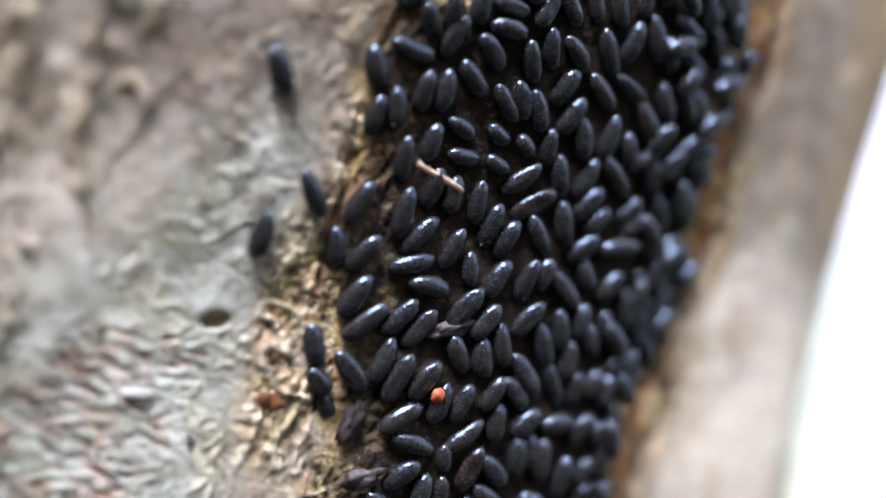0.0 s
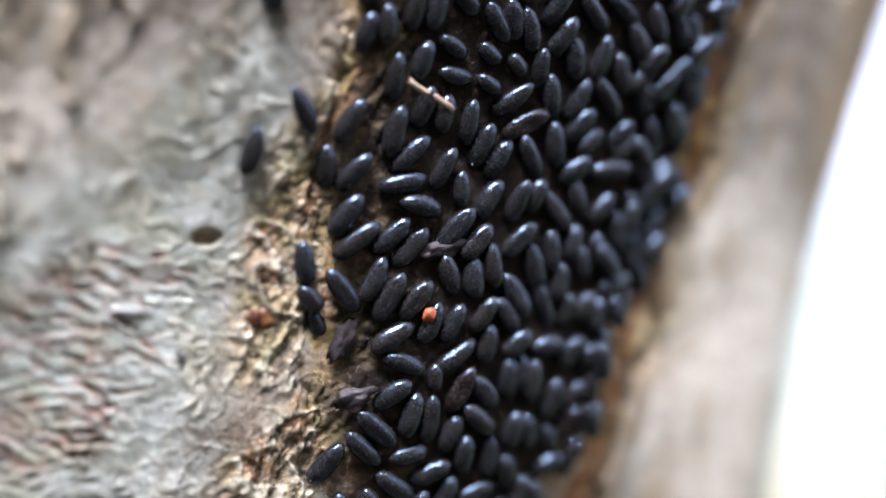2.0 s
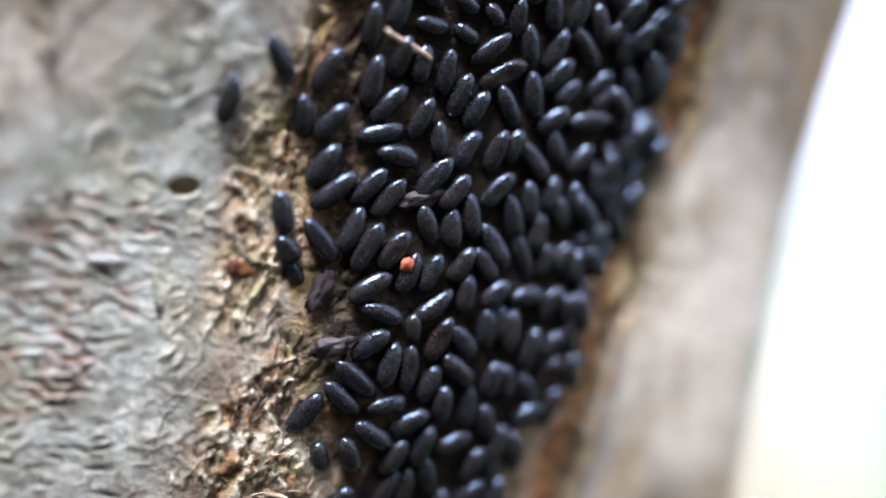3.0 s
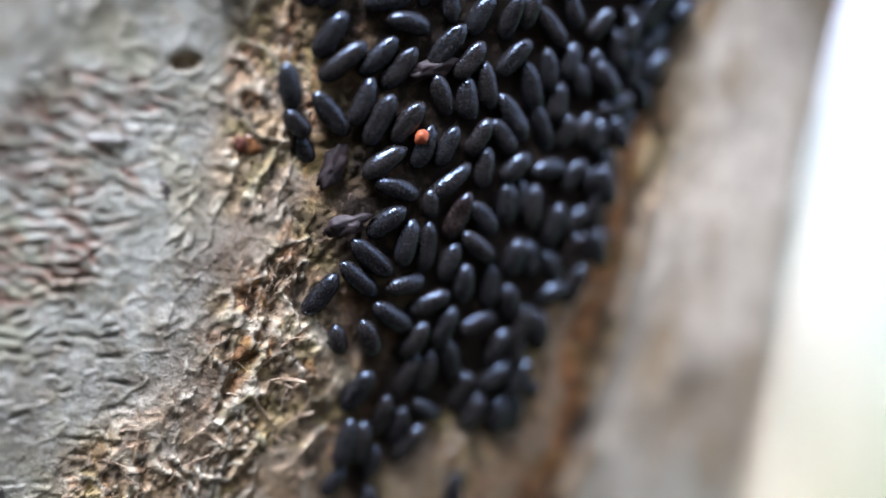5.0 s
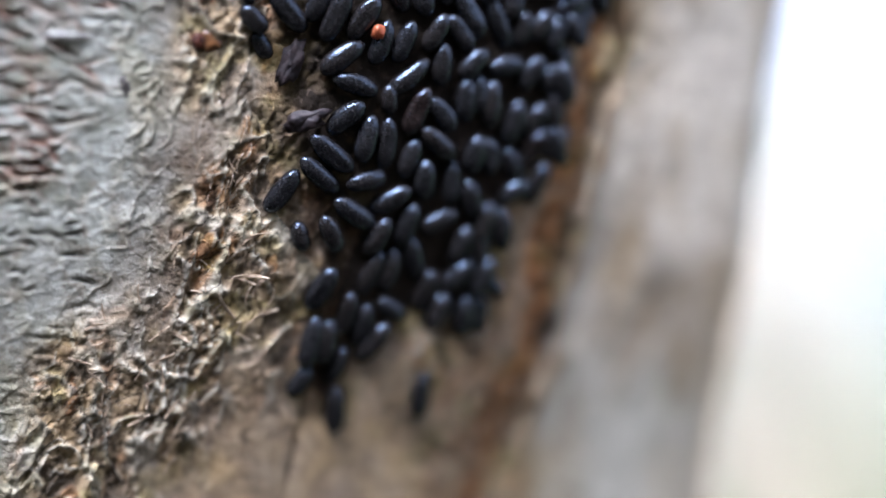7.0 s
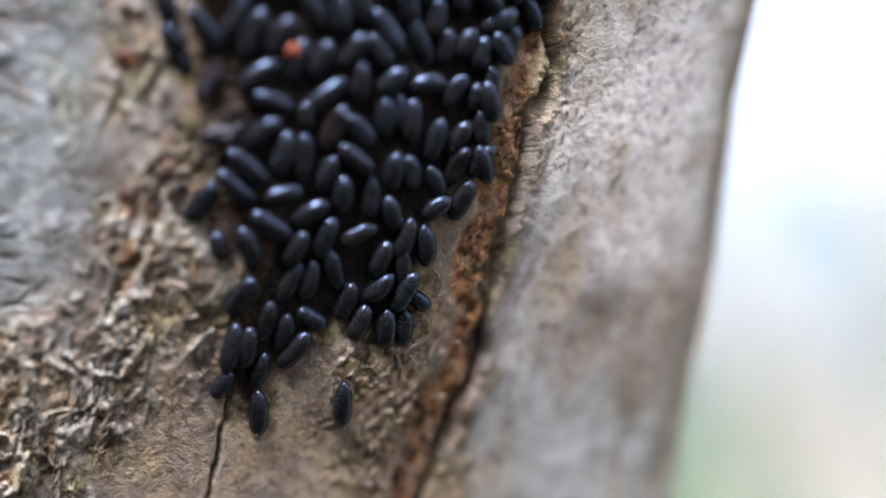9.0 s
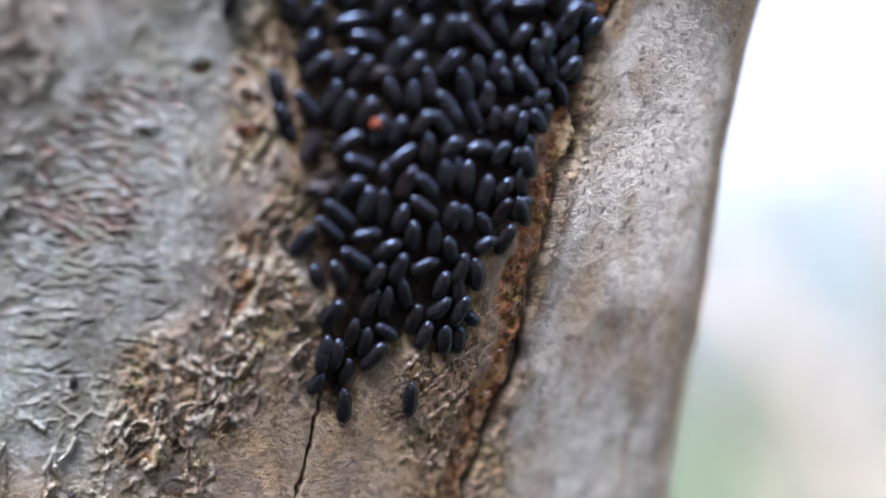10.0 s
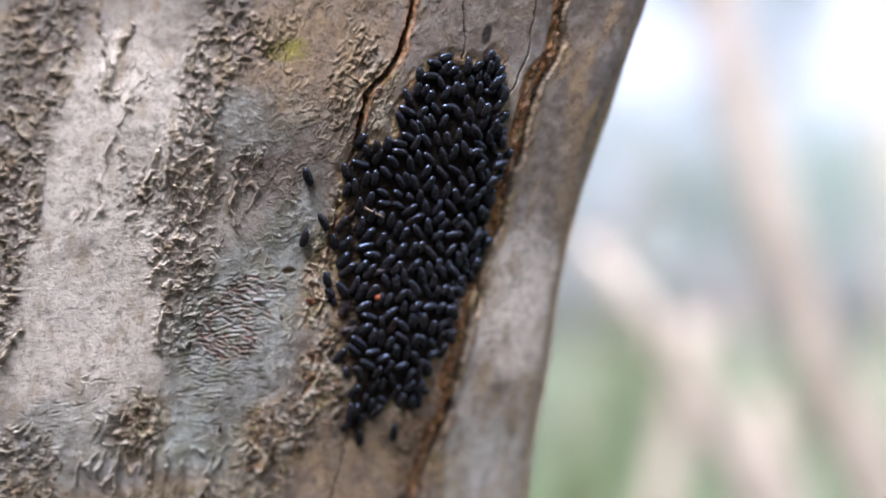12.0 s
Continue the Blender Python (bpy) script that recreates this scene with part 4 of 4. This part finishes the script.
def lump(seed, size, rough=0.15, rings=9, sides=12):
    """An uneven ball; size in millimetres along each way."""
    bm = bmesh.new()
    bmesh.ops.create_uvsphere(bm, u_segments=sides, v_segments=rings, radius=1.0)
    for p in bm.verts:
        k = 1 + rough * noise.noise(p.co * 1.7 + Vector((seed * 3.1, 0, 0)))
        p.co = Vector([p.co[i] * k * size[i] * MM for i in range(3)])
    return bm


def splinter():
    rng = random.Random(2)
    bm = bmesh.new()
    rows = []
    for i in range(10):
        s = i / 9 - 0.5
        w, h = 0.125 * (1 - 0.5 * abs(s)) * rng.uniform(0.8, 1.15), 0.035 * rng.uniform(0.8, 1.2)
        rows.append([bm.verts.new(((1.85 * s) * MM, (y * w + 0.06 * math.sin(5 * s)) * MM, z * h * MM)) for y, z in ((1, 0.3), (0.3, 1), (-0.6, 0.8), (-1, -0.4), (0.2, -1))])
    for p, q in zip(rows, rows[1:]):
        for k in range(5):
            bm.faces.new((p[k], p[(k + 1) % 5], q[(k + 1) % 5], q[k]))
    bm.faces.new(rows[0][::-1]), bm.faces.new(rows[-1])
    bmesh.ops.recalc_face_normals(bm, faces=bm.faces)
    ob = part("splinter", bm, STRAW)
    return tagged(ob, "pale brown wood splinter lying across black eggs", "splinter")


put(splinter(), seat(17.3, 6.85, -30, 0.60, 1, 10))


def mite():
    ob = part("mite_body", lump(1, (0.30, 0.23, 0.17), 0.5), MITE)
    top = tagged(new("mite"), "tiny orange mite sitting on a black egg", "mite")
    ob.parent = top
    for side in (-1, 1):
        for k in range(4):
            bm = stem_mesh([((0.12 - 0.08 * k + 0.05 * (1.5 - k) * s) * MM, side * (0.10 + 0.10 * s) * MM, (0.02 + 0.08 * math.sin(3 * s) - 0.1 * s) * MM) for s in (0, 0.33, 0.66, 1.0)], 0.014 * MM, 0.008 * MM, 5)
            part("leg", bm, MITE, top)
    return top


put(mite(), seat(19.15, -0.25, 70, 0.55))


def gall():
    top = tagged(new("gall"), "small glossy dark red-brown gall with a bead of resin", "gall")
    part("ball", lump(4, (0.21, 0.27, 0.14), 0.35, 12, 18), GALL, top)
    bm = lump(9, (0.30, 0.32, 0.05), 0.6, 10, 16)
    bmesh.ops.translate(bm, verts=bm.verts, vec=(0.34 * MM, -0.02 * MM, -0.06 * MM))
    part("resin_bead", bm, AMBER, top, "rusty amber bead of resin")
    return top


put(gall(), seat(13.6, -0.6, 0, 0.06))

for n, (u, v, a, b, turn) in enumerate([(11.6, -2.0, 0.16, 0.28, 20), (8.3, -11.5, 0.18, 0.34, 0), (9.0, -16.8, 0.2, 0.3, 0)]):
    ob = tagged(part("fungus_speck", lump(10 + n, (a, b, 0.07), 0.9), FUNGUS), "black crusty fungus speck on the bark", "fungus")
    put(ob, seat(u, v, turn, 0.01))


def lichen_rod():
    bm = lump(12, (0.80, 0.12, 0.07), 0.35, 12, 20)
    return tagged(part("lichen_rod", bm, CHALK), "short pale grey rod-shaped lichen growth", "lichen")


put(lichen_rod(), seat(9.5, -0.5, 2, 0.06))


def husk(seed, label):
    """A crumpled, translucent-looking brown skin left among the eggs."""
    bm = lump(seed, (0.72, 0.30, 0.17), 0.9, 12, 16)
    for p in bm.verts:
        p.co += Vector((noise.noise(p.co * 9000), noise.noise(p.co * 9000 + Vector((5, 0, 0))), noise.noise(p.co * 9000 + Vector((9, 0, 0))))) * 0.07 * MM
    return tagged(part("egg_husk", bm, HUSK), label, "egg husk")


put(husk(3, "crumpled dark grey husk among the eggs"), seat(17.3, -3.05, 12, 0.33))
put(husk(6, "crumpled shiny purple-brown husk among the eggs"), seat(19.1, 1.9, 15, 0.25))
put(husk(8, "crumpled dark husk beside the eggs"), seat(16.6, -1.3, 70, 0.15))


def dust():
    """Pale crumbs that cling to the eggs."""
    rng = random.Random(21)
    verts, faces = [], []
    eggs = [e for rows in EGG_ROWS.values() for e in rows]
    for _ in range(190):
        u, v, turn, long = rng.choice(eggs)
        k = rng.choice((-0.42, 0.42, rng.uniform(-0.3, 0.3)))
        c = seat(u + k * long * math.cos(radians(turn)), v + k * long * math.sin(radians(turn)), 0, 0.54 - 0.5 * abs(k)).translation
        n = len(verts)
        size = rng.uniform(0.012, 0.036) * MM
        turn = Euler([rng.uniform(0, 6) for _ in range(3)]).to_matrix()
        verts += [tuple(c + turn @ Vector(p) * size * rng.uniform(0.7, 1.3)) for p in ((1, 0, 0), (-1, 0, 0), (0, 1, 0), (0, -1, 0), (0, 0, 1), (0, 0, -1))]
        faces += [tuple(n + k for k in f) for f in ((0, 2, 4), (2, 1, 4), (1, 3, 4), (3, 0, 4), (2, 0, 5), (1, 2, 5), (3, 1, 5), (0, 3, 5))]
    me = bpy.data.meshes.new("dust")
    me.from_pydata(verts, [], faces)
    me.materials.append(CHALK)
    return tagged(new("dust", me), "pale crumbs of dust clinging to black eggs", "dust", kind="stuff")


dust()

# ---- background ----
def ground_sheet():
    me = bpy.data.meshes.new("ground")
    bm = bmesh.new()
    bmesh.ops.create_grid(bm, x_segments=120, y_segments=120, size=1.0)
    for p in bm.verts:
        r = max(abs(p.co.x), abs(p.co.y))
        k = (r ** 3 * 1500 + 4 * r) / max(r, 1e-6)
        p.co.x, p.co.y = p.co.x * k, p.co.y * k
        p.co.z = -1.4 + 0.05 * noise.noise(p.co * 0.8) + 0.02 * noise.noise(p.co * 3)
    return tagged(part("ground", bm, GRASS), "dry grassy ground", kind="structure")


ground_sheet()


def sapling(line, r0, r1, seed):
    rng = random.Random(seed)
    foot = Vector(line[0])
    ob = tagged(new("sapling"), "slender pale bare sapling leaning in the open", "tree")
    ob.location = foot
    bends = [Vector(p) - foot for p in line]
    bends[0].z = -0.05
    part("trunk", stem_mesh(bends, r0, r1), STEMS, ob)
    for _ in range(2):
        a = bends[-2].lerp(bends[-1], rng.random())
        d = Vector((rng.uniform(-1, 1), rng.uniform(-1, 1), rng.uniform(0.6, 1.2))).normalized() * r1 * rng.uniform(6, 14)
        part("limb", stem_mesh([a + d * (i / 4) for i in range(5)], r1 * 0.4, r1 * 0.15, 7), STEMS, ob)
    return ob


# bends of the stems: (x, y, z) from the ground up
sapling([(0.42, 0.36, -1.4), (0.30, 0.35, -0.6), (0.165, 0.336, -0.19), (0.1064, 0.3264, -0.0536), (0.0959, 0.3237, -0.0318), (0.0785, 0.3183, 0.0147), (0.0664, 0.3137, 0.0594), (0.0561, 0.3093, 0.1041), (0.04, 0.30, 0.30), (0.03, 0.30, 0.62)], 0.0125, 0.0055, 1)
sapling([(0.30, 0.32, -1.4), (0.20, 0.29, -0.5), (0.115, 0.272, -0.16), (0.0611, 0.2602, -0.0493), (0.0498, 0.2573, -0.0278), (0.0378, 0.2544, -0.0064), (0.016, 0.2495, 0.024)], 0.0105, 0.0034, 2)
sapling([(0.26, 0.33, -1.4), (0.16, 0.32, -0.5), (0.10, 0.310, -0.16), (0.0751, 0.3026, -0.0543), (0.0664, 0.2994, -0.0216)], 0.0095, 0.0045, 3)
sapling([(-0.06, 0.37, -1.4), (-0.02, 0.36, -0.5), (0.020, 0.352, -0.16), (0.0383, 0.3491, -0.0606), (0.0453, 0.3472, -0.0223), (0.0480, 0.3456, 0.0046)], 0.0095, 0.0045, 4)
sapling([(0.95, 2.9, -1.4), (0.80, 2.9, -0.2), (0.62, 2.9, 0.9), (0.5, 2.9, 2.0)], 0.05, 0.03, 5)


def bush(foot, wide, tall, seed, label):
    """A low bush of many small leaves on thin stalks."""
    rng = random.Random(seed)
    ob = tagged(new("bush"), label, "bush")
    ob.location = foot
    for _ in range(7):
        tip = Vector((rng.uniform(-0.4, 0.4) * wide, rng.uniform(-0.4, 0.4) * wide, tall * rng.uniform(0.6, 0.95)))
        part("stalk", stem_mesh([tip * (i / 4) + Vector((0, 0, -0.02)) for i in range(5)], 0.006, 0.003, 6), STEMS, ob)
    verts, faces = [], []
    for _ in range(1400):
        z = rng.random()
        r = wide * 0.5 * (0.35 + 0.65 * math.sin(math.pi * min(1, z + 0.12))) * math.sqrt(rng.random())
        a = rng.uniform(0, 2 * math.pi)
        c = Vector((r * math.cos(a), r * math.sin(a), tall * z))
        turn = Euler((rng.uniform(-1, 1), rng.uniform(-1, 1), rng.uniform(0, 6.3))).to_matrix()
        size = rng.uniform(0.012, 0.026)
        n = len(verts)
        verts += [c + turn @ Vector(p) * size for p in ((-1, 0, 0), (-0.2, 0.45, 0.1), (1, 0, -0.1), (-0.2, -0.45, 0.1))]
        faces.append((n, n + 1, n + 2, n + 3))
    me = bpy.data.meshes.new("leaves")
    me.from_pydata([tuple(p) for p in verts], [], faces)
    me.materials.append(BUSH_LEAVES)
    leaves = new("leaves", me)
    leaves.parent = ob
    return tagged(leaves, kind="stuff")


bush((0.08, 2.5, -1.4), 0.5, 1.5, 1, "dark green leafy bush in the open grass")
bush((0.95, 3.4, -1.4), 0.9, 1.25, 2, "dull green bush behind the saplings")
bush((-0.02, 1.9, -1.4), 0.34, 1.22, 3, "fresh yellow-green bush in the open grass")


def far_tree(foot, tall, wide, seed):
    rng = random.Random(seed)
    ob = tagged(new("far_tree"), "distant thin-leaved tree against the bright sky", "tree")
    ob.location = foot
    line = [Vector((0.15 * rng.gauss(0, 1) * i / 5, 0.15 * rng.gauss(0, 1) * i / 5, tall * 0.85 * i / 5 - 0.1)) for i in range(6)]
    part("trunk", stem_mesh(line, tall * 0.025, tall * 0.008), STEMS, ob)
    clumps = []
    for _ in range(9):
        a = line[rng.randint(2, 5)]
        d = Vector((rng.uniform(-1, 1), rng.uniform(-1, 1), rng.uniform(0.1, 0.8))).normalized() * wide * rng.uniform(0.25, 0.5)
        part("limb", stem_mesh([a + d * (i / 3) for i in range(4)], tall * 0.007, tall * 0.003, 6), STEMS, ob)
        clumps += [a + d * k for k in (0.6, 0.8, 1.0)]
    verts, faces = [], []
    for _ in range(2600):
        c = rng.choice(clumps) + Vector([rng.gauss(0, wide * 0.09) for _ in range(3)])
        turn = Euler([rng.uniform(0, 6.3) for _ in range(3)]).to_matrix()
        n, size = len(verts), rng.uniform(0.05, 0.11)
        verts += [tuple(c + turn @ Vector(p) * size) for p in ((-1, 0, 0), (-0.2, 0.45, 0.1), (1, 0, -0.1), (-0.2, -0.45, 0.1))]
        faces.append((n, n + 1, n + 2, n + 3))
    me = bpy.data.meshes.new("crown")
    me.from_pydata(verts, [], faces)
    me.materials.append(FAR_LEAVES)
    crown = new("crown", me)
    crown.parent = ob
    return tagged(crown, kind="stuff")


for n in range(16):
    spread = random.Random(40 + n)
    y = spread.uniform(14, 34)
    far_tree((y * (-0.32 + 0.06 * n) + spread.uniform(-0.5, 0.5), y, -1.45), spread.uniform(5, 10.5), spread.uniform(3, 5), n)


def leaf_screen():
    """Unseen screen added behind the camera to block front light and darken reflections: layers of leaves, denser
    inside.
    """
    rng = random.Random(3)
    verts, faces = [], []
    for _ in range(24000):
        a = radians(rng.uniform(176, 316))
        top = 2.10 + 0.40 * noise.noise(Vector((a * 5, 0, 0))) + 0.12 * noise.noise(Vector((a * 23, 3, 0)))
        z = -1.42 + (top + 1.42) * rng.random() ** 0.8
        r = 2.25 + 0.35 * rng.random() + 0.12 * noise.noise(Vector((a * 9, z * 3, 0)))
        c = Vector((r * math.cos(a), r * math.sin(a), z))
        turn = Euler((rng.uniform(-1.2, 1.2), rng.uniform(-1.2, 1.2), rng.uniform(0, 6.3))).to_matrix()
        n, size = len(verts), rng.uniform(0.04, 0.085)
        verts += [tuple(c + turn @ Vector(p) * size) for p in ((-1, 0, 0), (-0.2, 0.5, 0.1), (1, 0, -0.1), (-0.2, -0.5, 0.1))]
        faces.append((n, n + 1, n + 2, n + 3))
    me = bpy.data.meshes.new("hedge")
    me.from_pydata(verts, [], faces)
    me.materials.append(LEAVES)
    return tagged(new("hedge", me), "unseen screen of dark leaves added to block light", "hedge", kind="stuff")


leaf_screen()


def motions():
    """Nothing in the place moves but the camera and the mark on which it focuses."""
    walk(focus, [(t, pose(x * MM, y * MM, z * MM)) for t, x, y, z in FOCUS_PATH])


motions()
